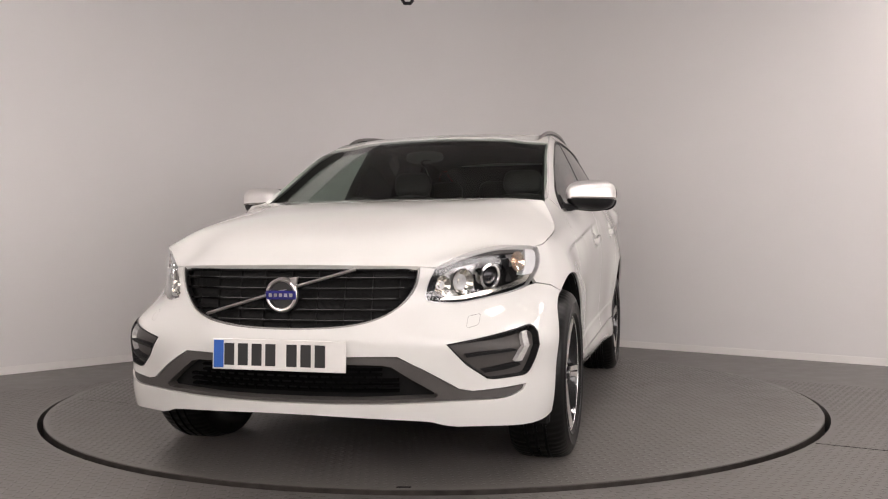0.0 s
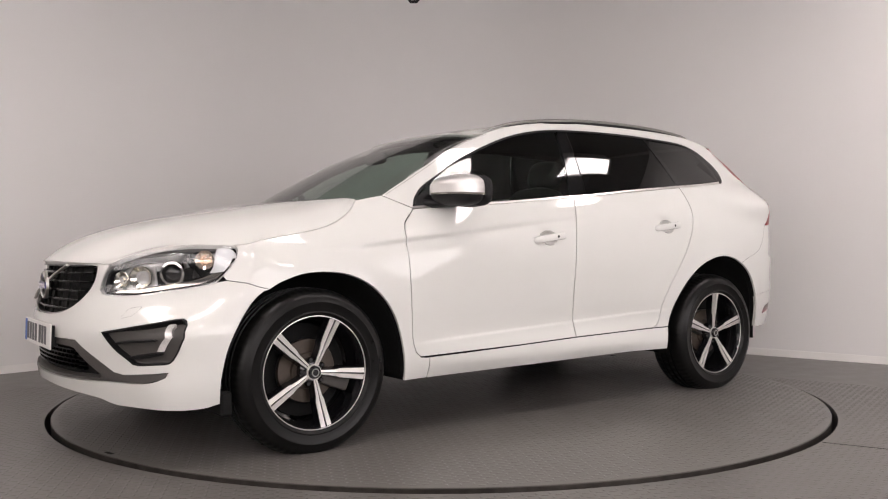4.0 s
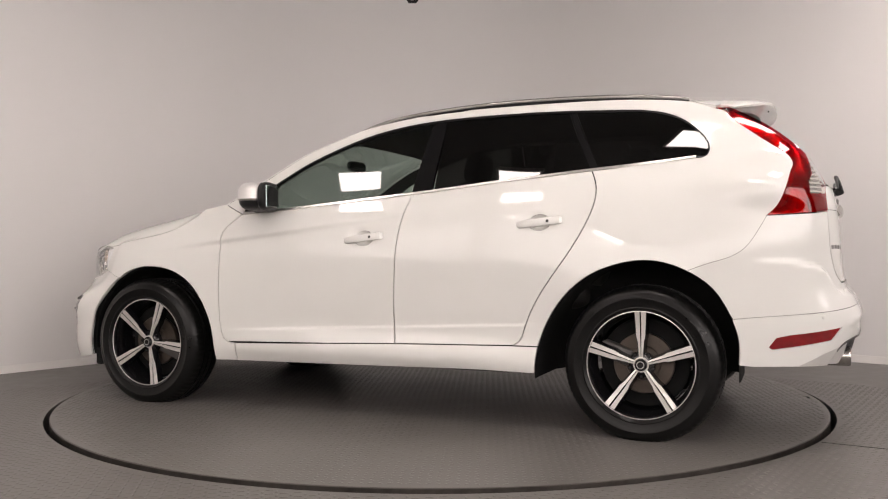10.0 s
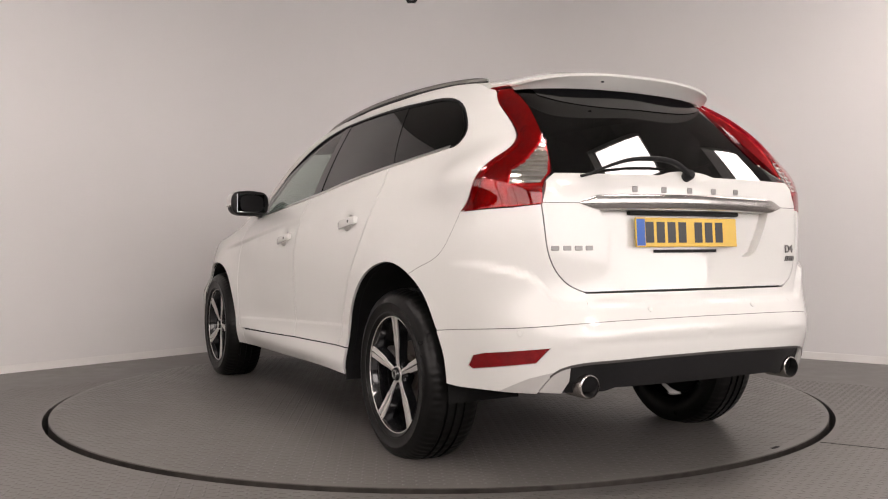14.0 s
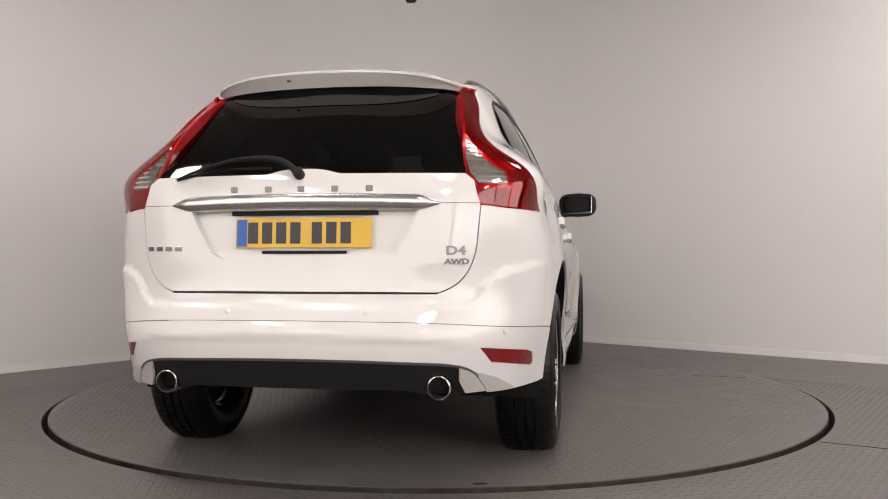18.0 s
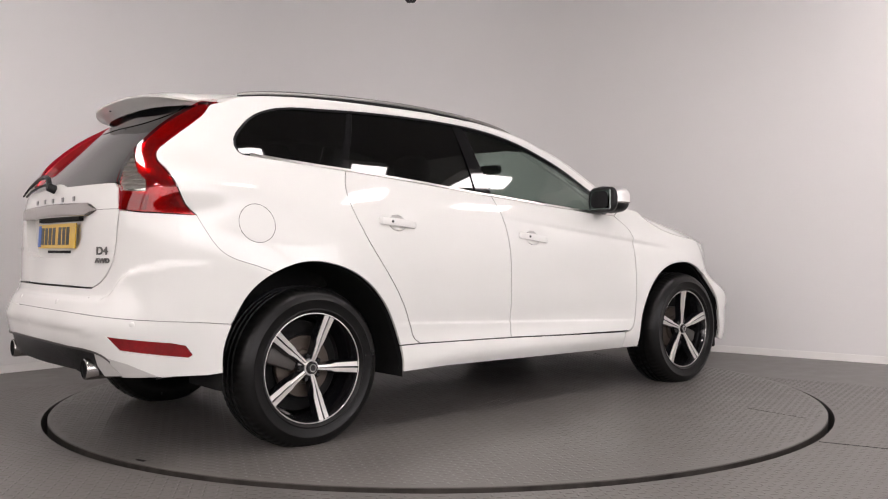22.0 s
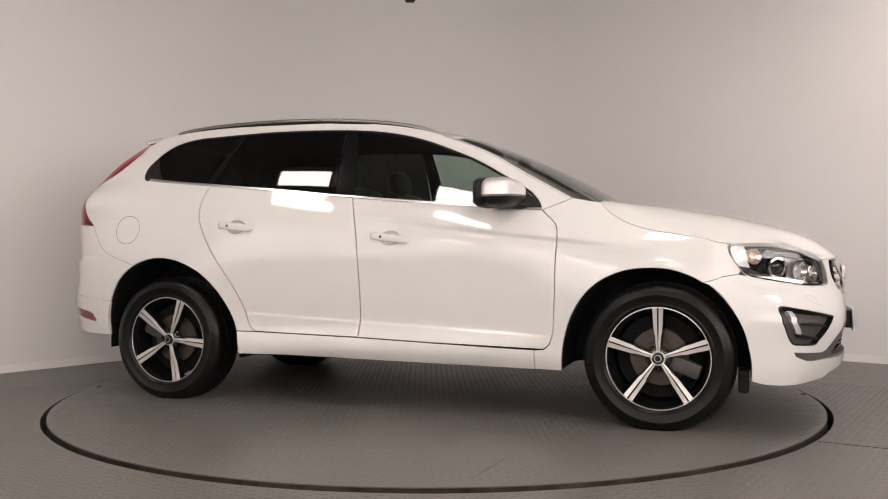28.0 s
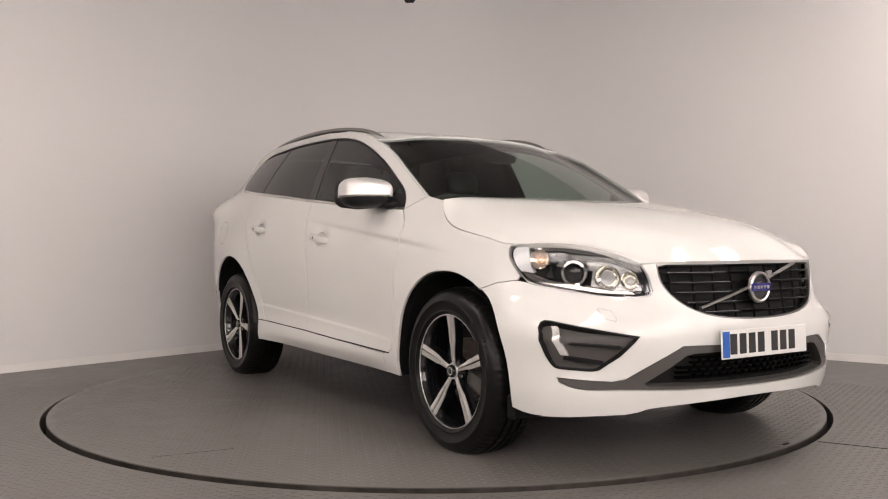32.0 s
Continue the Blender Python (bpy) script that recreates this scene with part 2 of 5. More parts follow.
# side: half width by level at stations along the car
SIDE_X = [.20, .0, -.35, -.70, -1.2, -1.8, -2.3, -2.774, -3.1]
SIDE_Y = [
    [.890, .915, .922, .922, .905, .886, .838, .760, .68, .62, .58, .55, .53],
    [.895, .925, .935, .937, .928, .910, .855, .770, .69, .63, .59, .56, .54],
    [.885, .910, .918, .922, .917, .903, .872, .792, .715, .65, .60, .54, .49],
    [.822, .892, .886, .888, .894, .898, .885, .822, .755, .69, .635, .57, .52],
    [.815, .892, .875, .879, .886, .893, .886, .850, .790, .728, .672, .600, .535],
    [.818, .892, .876, .881, .888, .894, .886, .862, .805, .745, .690, .618, .555],
    [.880, .898, .886, .893, .900, .902, .892, .872, .822, .750, .690, .615, .55],
    [.890, .915, .924, .928, .925, .915, .895, .862, .808, .730, .665, .592, .53],
    [.842, .872, .885, .890, .890, .890, .878, .852, .824, .692, .624, .548, .49]]
# rear: from the corner to the tailgate's middle
REAR_X = [
    [-3.29, -3.32, -3.33, -3.34, -3.345, -3.355, -3.355, -3.345, -3.34, -3.29, -3.205, -3.10, -3.04],
    [-3.45, -3.49, -3.51, -3.53, -3.515, -3.51, -3.51, -3.505, -3.49, -3.42, -3.32, -3.18, -3.10],
    [-3.54, -3.60, -3.635, -3.65, -3.605, -3.595, -3.59, -3.58, -3.55, -3.475, -3.37, -3.225, -3.12],
    [-3.58, -3.64, -3.68, -3.69, -3.64, -3.615, -3.61, -3.60, -3.575, -3.505, -3.400, -3.258, -3.15],
    [-3.59, -3.65, -3.69, -3.70, -3.65, -3.625, -3.62, -3.61, -3.585, -3.518, -3.415, -3.272, -3.16]]
REAR_Y = [
    [.77, .79, .81, .826, .834, .840, .842, .840, .833, .658, .598, .522, .47],
    [.66, .69, .71, .715, .712, .715, .720, .725, .705, .612, .545, .475, .42],
    [.50, .52, .54, .54, .54, .54, .54, .54, .53, .505, .46, .40, .34],
    [.26] * 8 + [.26, .26, .24, .20, .17], [0] * 13]


def body_table():
    xs = np.array(FRONT_X + [[x] * 13 for x in SIDE_X] + REAR_X)
    ys = np.array(FRONT_Y + SIDE_Y + REAR_Y)
    net = np.stack([xs, ys], 2)
    flip = np.array([1, -1])
    net = np.concatenate([net[3:0:-1] * flip, net, net[-2:-5:-1] * flip])
    step = np.hypot(*(net[1:, 3] - net[:-1, 3]).T)
    u = np.concatenate([[0], np.cumsum(step)])
    u -= u[3]
    zq = np.linspace(LEVELS[0], LEVELS[-1], 285)
    by_z = spline(LEVELS, net.transpose(1, 0, 2), zq).transpose(1, 0, 2)
    uq = np.linspace(0, u[-4], 640)
    xy = spline(u, by_z, uq)
    p = np.concatenate([xy, np.broadcast_to(zq[None, :, None], xy.shape[:2] + (1,))], 2)
    # the pressed step along the doors' foot, and the soft catwalk under the windows
    x, z = p[..., 0], p[..., 2]
    along = np.clip((-0.50 - x) / 0.25, 0, 1) * np.clip((x + 2.36) / 0.15, 0, 1)
    k = np.clip((z - (0.445 + (-x - 0.592) * 0.047)) / 0.010, 0, 1)
    p[..., 1] += 0.006 * along * (1 - k * k * (3 - 2 * k)) * np.clip((z - 0.3) / 0.05, 0, 1)
    along = np.clip((0.0 - x) / 0.45, 0, 1) * np.clip((x + 1.75) / 0.9, 0, 1)
    d = z - (0.930 + (-x - 0.5) * 0.115)
    k = np.clip((0.014 - d) / 0.032, 0, 1)
    p[..., 1] -= 0.015 * along * k * k * (3 - 2 * k) * np.exp(-np.clip(-d - 0.018, 0, 1) / 0.075)
    # the bumper's shoulder stands proud of the tailgate
    k = np.clip((np.interp(p[..., 1], [0, .527, .585, .625, .66, .70, .78, .83], [.694, .694, .697, .718, .775, .808, .832, .84]) - z) / 0.022, 0, 1)
    k = k * k * (3 - 2 * k) * np.clip((-x - 3.25) / 0.2, 0, 1)
    p[..., 0] -= 0.016 * k
    p[..., 1] += 0.010 * k * np.clip((p[..., 1] - .5) / .2, 0, 1)
    # the hollow ledge across the lower rear bumper
    k = np.clip((np.interp(p[..., 1], [0, .40, .56, .64], [.590, .585, .570, .545]) - z) / 0.034, 0, 1)
    k = k * k * (3 - 2 * k) * np.clip((.68 - p[..., 1]) / .16, 0, 1) * np.clip((-x - 3.42) / 0.14, 0, 1)
    p[..., 0] += 0.012 * k
    # hollows behind the door handles
    for hx, hz in ((-1.350, 0.958), (-2.288, 1.024)):
        p[..., 1] -= 0.016 * np.exp(-((x - hx) / 0.060) ** 2 - ((z - hz) / 0.036) ** 2) * (p[..., 1] > 0.5)
    n = np.cross(np.gradient(p, axis=0), np.gradient(p, axis=1))
    n[0, :, 1] = n[-1, :, 1] = 0
    n /= np.linalg.norm(n, axis=2, keepdims=True)
    return uq, zq, p, n


UQ, ZQ, BODY, BODY_N = body_table()
U_END = UQ[-1]


def on_body(uz):
    """Points and normals of the body at (u, z)."""
    uz = np.asarray(uz, float)
    a = np.clip(uz[:, 0] / U_END * (len(UQ) - 1), 0, len(UQ) - 1.001)
    b = np.clip((uz[:, 1] - ZQ[0]) / (ZQ[-1] - ZQ[0]) * (len(ZQ) - 1), 0, len(ZQ) - 1.001)
    i, j = a.astype(int), b.astype(int)
    fa, fb = (a - i)[:, None], (b - j)[:, None]
    out = []
    for t in (BODY, BODY_N):
        out.append(t[i, j] * (1 - fa) * (1 - fb) + t[i + 1, j] * fa * (1 - fb) + t[i, j + 1] * (1 - fa) * fb + t[i + 1, j + 1] * fa * fb)
    out[1] /= np.linalg.norm(out[1], axis=1, keepdims=True)
    return out


def row_at(z):
    b = np.clip((z - ZQ[0]) / (ZQ[-1] - ZQ[0]) * (len(ZQ) - 1), 0, len(ZQ) - 1.001)
    j = int(b)
    return BODY[:, j] * (1 - b + j) + BODY[:, j + 1] * (b - j)


def sx(x, z):
    """(u, z) of the body's point at that x."""
    r = row_at(z)
    return (float(np.interp(-x, -r[:, 0], UQ)), z)


def fy(y, z):
    """(u, z) of the nose's point at that y."""
    r, k = row_at(z), 150
    return (float(np.interp(y, np.maximum.accumulate(r[:k, 1]), UQ[:k])), z)


def ry(y, z):
    """(u, z) of the tail's point at that y."""
    r, k = row_at(z)[::-1], 150
    return (float(np.interp(y, np.maximum.accumulate(r[:k, 1]), UQ[::-1][:k])), z)
# ---- the bay: walls that meet in a wide rounded corner, floor, ceiling ----
def wall_path():
    """The wall's line on the floor, from the eye's left round the corner to its right."""
    p, q = Vector((-2.788, 1.206, 0)), Vector((2.571, 1.77, 0))
    det = WALL_L.x * -WALL_R.y + WALL_R.x * WALL_L.y
    d = q - p
    a = (d.x * -WALL_R.y + WALL_R.x * d.y) / det
    corner = p + WALL_L * a
    half = math.acos(max(-1, min(1, -WALL_L.dot(WALL_R)))) / 2
    radius = 2.0
    cut = radius / math.tan(half)
    inner = (WALL_R - WALL_L).normalized()
    centre = corner + inner * (radius / math.sin(half))
    s, e = corner - WALL_L * cut - centre, corner + WALL_R * cut - centre
    arc = [centre + s.normalized().slerp(e.normalized(), i / 24) * radius for i in range(25)]
    return [corner - WALL_L * 10.5] + arc + [corner + WALL_R * 10.5]


PATH_ON_FLOOR = wall_path()
FAR_BACK = PATH_ON_FLOOR[0] + PATH_ON_FLOOR[-1] - PATH_ON_FLOOR[12]
FLOOR_Z = 0.006
TABLE_Z = 0.020
TABLE_R = 2.184
GAP = 0.030


def band(name, line, z0, z1, mat, depth, label, cat="wall"):
    """An upright band of some thickness along a line; it stands outwards from the room."""
    verts, faces, n = [], [], len(line)
    for i, p in enumerate(line):
        d = (line[min(i + 1, n - 1)] - line[max(i - 1, 0)]).normalized()
        out = Vector((-d.y, d.x, 0))
        for o in (0, depth):
            for z in (z0, z1):
                q = p + out * o
                verts.append((q.x, q.y, z))
    for i in range(n - 1):
        a, b = i * 4, i * 4 + 4
        faces += [(a, b, b + 1, a + 1), (a + 2, a + 3, b + 3, b + 2), (a + 1, b + 1, b + 3, a + 3), (a, a + 2, b + 2, b)]
    faces += [(0, 1, 3, 2), ((n - 1) * 4, (n - 1) * 4 + 2, (n - 1) * 4 + 3, (n - 1) * 4 + 1)]
    me = flat_mesh(name, verts, faces, mat, smooth=True)
    me.set_sharp_from_angle(angle=radians(40))
    return tagged(new(name, me), label, cat, kind="structure")


band("wall_corner", PATH_ON_FLOOR, FLOOR_Z, CEILING, WALL_PAINT, 0.15, "pale grey painted studio wall with a rounded corner")
band("baseboard", [p + (Vector((0, 0, 0)) - p).normalized() * 0.012 for p in PATH_ON_FLOOR], FLOOR_Z, FLOOR_Z + 0.056, SKIRT_PAINT, 0.011, "low white painted skirting along the wall foot", "baseboard")
band("wall_back", [PATH_ON_FLOOR[-1], FAR_BACK, PATH_ON_FLOOR[0]], FLOOR_Z, CEILING, HALL_PAINT, 0.15, "plain dark wall of the hall behind the camera")


def slab(name, z0, z1, mat, label, cat, hole=0.0):
    """The floor, with a round well for the turntable, or the ceiling."""
    outer = [Vector((p.x * 1.02, p.y * 1.02, 0)) for p in PATH_ON_FLOOR] + [FAR_BACK * 1.02]
    bm = bmesh.new()
    n = 128
    if hole:
        ring = [bm.verts.new((hole * math.cos(2 * math.pi * i / n), hole * math.sin(2 * math.pi * i / n), z1)) for i in range(n)]
        far = []
        for v in ring:
            d = Vector((v.co.x, v.co.y)).normalized()
            best = 30.0
            for i, a in enumerate(outer):
                b = outer[(i + 1) % len(outer)]
                e = b.xy - a.xy
                den = d.x * e.y - d.y * e.x
                if abs(den) > 1e-9:
                    t = (a.x * e.y - a.y * e.x) / den
                    s = (a.x * d.y - a.y * d.x) / den
                    if t > 0 and -1e-6 <= s <= 1 + 1e-6:
                        best = min(best, t)
            far.append(bm.verts.new((d.x * best, d.y * best, z1)))
        low = [bm.verts.new((v.co.x, v.co.y, z0)) for v in ring]
        for i in range(n):
            j = (i + 1) % n
            bm.faces.new((ring[i], far[i], far[j], ring[j]))
            bm.faces.new((ring[i], ring[j], low[j], low[i]))
        bm.faces.new(low)
    else:
        top = [bm.verts.new((p.x, p.y, z1)) for p in outer]
        base = [bm.verts.new((p.x, p.y, z0)) for p in outer]
        bm.faces.new(top), bm.faces.new(base[::-1])
        for i in range(len(outer)):
            j = (i + 1) % len(outer)
            bm.faces.new((top[i], base[i], base[j], top[j]))
    me = from_bmesh(name, bm, mat, smooth=False)
    return tagged(new(name, me), label, cat, kind="structure")


floor = slab("floor", -0.20, FLOOR_Z, FLOOR_PAINT, "grey painted steel tread plate floor", "floor", TABLE_R + GAP)
slab("ceiling", CEILING, CEILING + 0.2, CEILING_PAINT, "plain grey ceiling with square light panels", "ceiling")


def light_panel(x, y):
    lamp = tagged(new("ceiling_light"), "square flat white light panel set on the ceiling; the rows behind the camera are added fill", "ceiling light", "ceiling light panels")
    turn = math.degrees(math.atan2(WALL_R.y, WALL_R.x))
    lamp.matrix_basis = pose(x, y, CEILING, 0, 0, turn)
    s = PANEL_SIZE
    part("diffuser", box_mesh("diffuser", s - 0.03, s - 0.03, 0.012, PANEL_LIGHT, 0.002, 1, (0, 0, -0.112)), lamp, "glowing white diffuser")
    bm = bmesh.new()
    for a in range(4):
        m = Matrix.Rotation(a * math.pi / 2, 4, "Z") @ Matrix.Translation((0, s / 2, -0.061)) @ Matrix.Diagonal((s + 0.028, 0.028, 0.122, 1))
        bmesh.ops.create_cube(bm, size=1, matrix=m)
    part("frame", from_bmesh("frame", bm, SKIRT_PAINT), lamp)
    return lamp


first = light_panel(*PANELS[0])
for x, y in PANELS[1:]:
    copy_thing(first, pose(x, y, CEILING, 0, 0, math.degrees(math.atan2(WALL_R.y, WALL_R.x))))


def fill_windows(end, count, light):
    """A row of glowing window-shaped fill lights, added along one unseen wall behind the camera."""
    d = (end - FAR_BACK).normalized()
    turn = math.degrees(math.atan2(d.y, d.x))
    for i in range(count):
        p = FAR_BACK + d * (1.3 + i * 2.15) - FAR_BACK.normalized() * .03
        w = tagged(new("window_%d" % (len([o for o in bpy.data.objects if o.name.startswith("window_")]) + 1)), "window-shaped fill light added high behind the camera", "window", kind="structure")
        w.matrix_basis = pose(p.x, p.y, 2.20, 90, 0, turn)
        part("pane", box_mesh("pane", 2.0, 2.2, .02, light, .003, 1), w, "glowing face of the added fill light")
        bm = bmesh.new()
        for x, y, sx_, sy_ in ((0, 1.12, 2.1, .05), (0, -1.12, 2.1, .05), (1.02, 0, .05, 2.2), (-1.02, 0, .05, 2.2), (0, 0, .04, 2.2)):
            bmesh.ops.create_cube(bm, size=1, matrix=Matrix.Translation((x, y, 0)) @ Matrix.Diagonal((sx_, sy_, .06, 1)))
        part("window_frame", from_bmesh("window_frame", bm, SKIRT_PAINT), w)


fill_windows(PATH_ON_FLOOR[0], 4, FILL_LIGHT)
fill_windows(PATH_ON_FLOOR[-1], 4, COOL_FILL_LIGHT)
# ---- the turntable ----
turntable = tagged(new("turntable"), "round grey painted steel turntable plate set in the floor", "turntable")
part("top_plate", lathe("top_plate", [(0, TABLE_Z), (TABLE_R - 0.012, TABLE_Z), (TABLE_R - 0.004, TABLE_Z - 0.002), (TABLE_R - 0.004, TABLE_Z - 0.006)], DISC_PAINT, 192, "z"), turntable)
part("edge_ring", lathe("edge_ring", [(TABLE_R - 0.004, TABLE_Z - 0.0035), (TABLE_R, TABLE_Z - 0.005), (TABLE_R, -0.15), (TABLE_R - 0.05, -0.15)], EDGE_METAL, 192, "z"), turntable, "worn dark steel rim")
tagged(new("well_floor", lathe("well_floor", [(0, -0.19), (TABLE_R + GAP - 0.002, -0.19)], GAP_BLACK, 48, "z")), "dark pit under the turntable", "floor", kind="structure")

# ---- the car ----
SHIFT = Matrix.Translation((1.385, 0.0945, 0))
car = tagged(new("car"), "white five-door SUV with roof rails and black alloy wheels", "car")


def body(name, me, label=""):
    return part(name, me, car, label, SHIFT)


def curve(pts, n=4):
    """A smooth run through points."""
    p = np.array(pts, float)
    d = np.concatenate([[0], np.cumsum(np.maximum(np.hypot(*(p[1:] - p[:-1]).T), 1e-6))])
    q = np.concatenate([np.linspace(d[i], d[i + 1], n, endpoint=False) for i in range(len(d) - 1)] + [[d[-1]]])
    return [tuple(v) for v in spline(d, p, q)]


def dense(poly, step):
    out = []
    for a, b in zip(poly, poly[1:] + poly[:1]):
        k = max(1, int(math.hypot(b[0] - a[0], b[1] - a[1]) / step + 0.7))
        out += [(a[0] + (b[0] - a[0]) * i / k, a[1] + (b[1] - a[1]) * i / k) for i in range(k)]
    return out


def area(poly):
    return sum(a[0] * b[1] - b[0] * a[1] for a, b in zip(poly, poly[1:] + poly[:1])) / 2


KEEP_U = [0.0, U_END]


def inset(poly, by):
    """Moves an outline inwards; what lies on the car's middle line stays there."""
    s, out, n = (1 if area(poly) > 0 else -1), [], len(poly)
    for i in range(n):
        a, b, c = poly[i - 1], poly[i], poly[(i + 1) % n]
        e, f = Vector((b[0] - a[0], b[1] - a[1])), Vector((c[0] - b[0], c[1] - b[1]))
        if e.length < 1e-7 or f.length < 1e-7:
            out.append(b)
            continue
        n1, n2 = Vector((-e.y, e.x)).normalized() * s, Vector((-f.y, f.x)).normalized() * s
        m = n1 + n2
        m = m / max(m.length_squared / 2, 0.35) if m.length > 1e-6 else n1
        q = [b[0] + m.x * by, b[1] + m.y * by]
        for k in KEEP_U:
            if abs(b[0] - k) < 1e-5:
                q[0] = k
        out.append(tuple(q))
    return out


def inside(pts, polys):
    pts = np.asarray(pts, float)
    r = np.zeros(len(pts), bool)
    for poly in polys:
        p = np.array(poly)
        q = np.roll(p, -1, 0)
        for (ax, ay), (bx, by) in zip(p, q):
            hit = (ay > pts[:, 1]) != (by > pts[:, 1])
            if hit.any():
                r ^= hit & (pts[:, 0] < (bx - ax) * (pts[:, 1] - ay) / (by - ay if by != ay else 1e-12) + ax)
    return r


def fill(polys, step, rows=()):
    """Triangles inside outlines (the later ones are holes), with points on a grid within."""
    from mathutils.geometry import delaunay_2d_cdt
    verts, edges = [], []
    for poly in polys:
        k = len(verts)
        verts += poly
        edges += [(k + i, k + (i + 1) % len(poly)) for i in range(len(poly))]
    rim = np.array(verts)
    lo, hi = rim.min(0), rim.max(0)
    gx, gy = np.meshgrid(np.arange(lo[0] + step / 2, hi[0], step), np.arange(lo[1] + step / 2, hi[1], step))
    grid = np.stack([gx.ravel(), gy.ravel()], 1)
    grid = grid[inside(grid, polys)] if len(grid) else grid
    if len(grid):
        near = np.full(len(grid), 9.0)
        for v in rim:
            near = np.minimum(near, np.hypot(grid[:, 0] - v[0], grid[:, 1] - v[1]))
        grid = grid[near > step * 0.45]
    if len(rows):
        rows = np.array(rows)
        rows = rows[inside(rows, polys)]
        far = np.min([np.hypot(rows[:, 0] - v[0], rows[:, 1] - v[1]) for v in rim], 0)
        rows = rows[far > .006]
        gone = np.min([np.hypot(grid[:, 0] - v[0], grid[:, 1] - v[1]) for v in rows], 0)
        grid = np.concatenate([grid[gone > step * 0.6], rows])
    pts = [Vector(map(float, v)) for v in verts] + [Vector(map(float, v)) for v in grid]
    vs, es, fs, ov, oe, _ = delaunay_2d_cdt(pts, edges, [], 0, 1e-6)
    vs = np.array([tuple(v) for v in vs])
    mid = np.array([vs[list(f)].mean(0) for f in fs])
    ok = inside(mid, polys)
    tris = [tuple(f) for f, k in zip(fs, ok) if k]
    bound = {}
    for f in tris:
        for i in range(3):
            a, b = f[i], f[(i + 1) % 3]
            bound[(a, b)] = 1
    open_edges = [e for e in bound if (e[1], e[0]) not in bound]
    return vs, tris, open_edges


def patch(name, outline, mat, holes=(), gap=0.0022, step=0.032, depth=0.018, lift=0.0, both=False, surface=None, rows=()):
    """A pressed panel: an outline on the body's surface, with thickness turned in at its edges."""
    polys = [inset(dense(outline, 0.022), gap)] + [inset(dense(list(h), 0.022), -gap) for h in holes]
    uz, tris, rim = fill(polys, step, rows)
    p, n = (surface or on_body)(uz)
    p = p + n * lift
    # turn the triangles outwards
    a, b, c = (p[[t[i] for t in tris]] for i in range(3))
    if ((np.cross(b - a, c - a) * n[[t[0] for t in tris]]).sum(1)).mean() < 0:
        tris = [t[::-1] for t in tris]
        rim = [(b_, a_) for a_, b_ in rim]
    verts, norms, faces = list(p), list(n), list(tris)
    if depth:
        seen = {}
        for i, j in rim:
            if any(abs(uz[i][0] - k) < 1e-4 and abs(uz[j][0] - k) < 1e-4 for k in KEEP_U):
                continue
            e = p[j] - p[i]
            out = np.cross(e, n[i])
            out /= max(np.linalg.norm(out), 1e-9)
            q = len(verts)
            for k in (i, j):
                verts += [p[k], p[k] - n[k] * depth]
                norms += [out, out]
            d = np.cross(e, -n[i]) @ out
            faces.append((q + 2, q, q + 1, q + 3) if d < 0 else (q, q + 2, q + 3, q + 1))
    verts, norms = np.array(verts), np.array(norms)
    if both:
        k = len(verts)
        faces += [tuple(k + i for i in f)[::-1] for f in faces]
        verts, norms = np.concatenate([verts, verts * (1, -1, 1)]), np.concatenate([norms, norms * (1, -1, 1)])
    return flat_mesh(name, verts, faces, mat, norms, True)


def pair(name, me, label=""):
    """The same panel on either side."""
    return body(name, me, label), body(name, mirrored(me, name), label)


ARCH_F = [(.419, .27), (.405, .44), (.357, .565), (.288, .664), (.161, .748), (.061, .782), (-.039, .790), (-.179, .770), (-.318, .691), (-.401, .578), (-.449, .437), (-.465, .28)]
ARCH_R = [(-2.286, .30), (-2.302, .427), (-2.346, .541), (-2.427, .66), (-2.567, .773), (-2.71, .823), (-2.824, .832), (-2.967, .794), (-3.086, .714), (-3.161, .594), (-3.198, .479), (-3.197, .378)]
arch_f = curve([sx(*q) for q in ARCH_F])
arch_r = curve([sx(*q) for q in ARCH_R])
u_line = sx(.205, .722)[0]
arch_f_bumper = [q for q in arch_f if q[0] < u_line - 0.01]
arch_f_wing = [q for q in arch_f if q[0] > u_line + 0.01]
u_rear = sx(-3.168, .58)[0]
arch_r_side = [q for q in arch_r if q[1] > .44 and q[0] < u_rear]
arch_r_bumper = [q for q in arch_r if q[0] >= u_rear and q[1] < 0.575]
head_low = [fy(.528, .830)] + curve([fy(.509, .790), fy(.497, .745), fy(.494, .722)]) + curve([fy(.505, .706), fy(.552, .699), fy(.621, .701), fy(.694, .716), fy(.766, .735), sx(.400, .752)])
head_out = [sx(.400, .752)] + curve([sx(.376, .778), sx(.346, .817), sx(.320, .862), sx(.316, .888), sx(.334, .904), sx(.392, .909)])
head_up = curve([sx(.392, .909), fy(.742, .905), fy(.680, .890), fy(.614, .874), fy(.562, .855), fy(.528, .830)])
grille_edge = curve([fy(0, .607), fy(.12, .6095), fy(.24, .620), fy(.35, .648), fy(.435, .707), fy(.473, .777), fy(.478, .829)])
trim_low = curve([fy(0, .343), fy(.2, .344), fy(.434, .347), fy(.688, .354), fy(.79, .366), sx(.614, .383)])
trim_up = [sx(.606, .401), fy(.74, .392), fy(.66, .386), fy(.617, .395), fy(.506, .467), fy(.417, .515), fy(.378, .515), fy(.2, .512), fy(0, .511)]
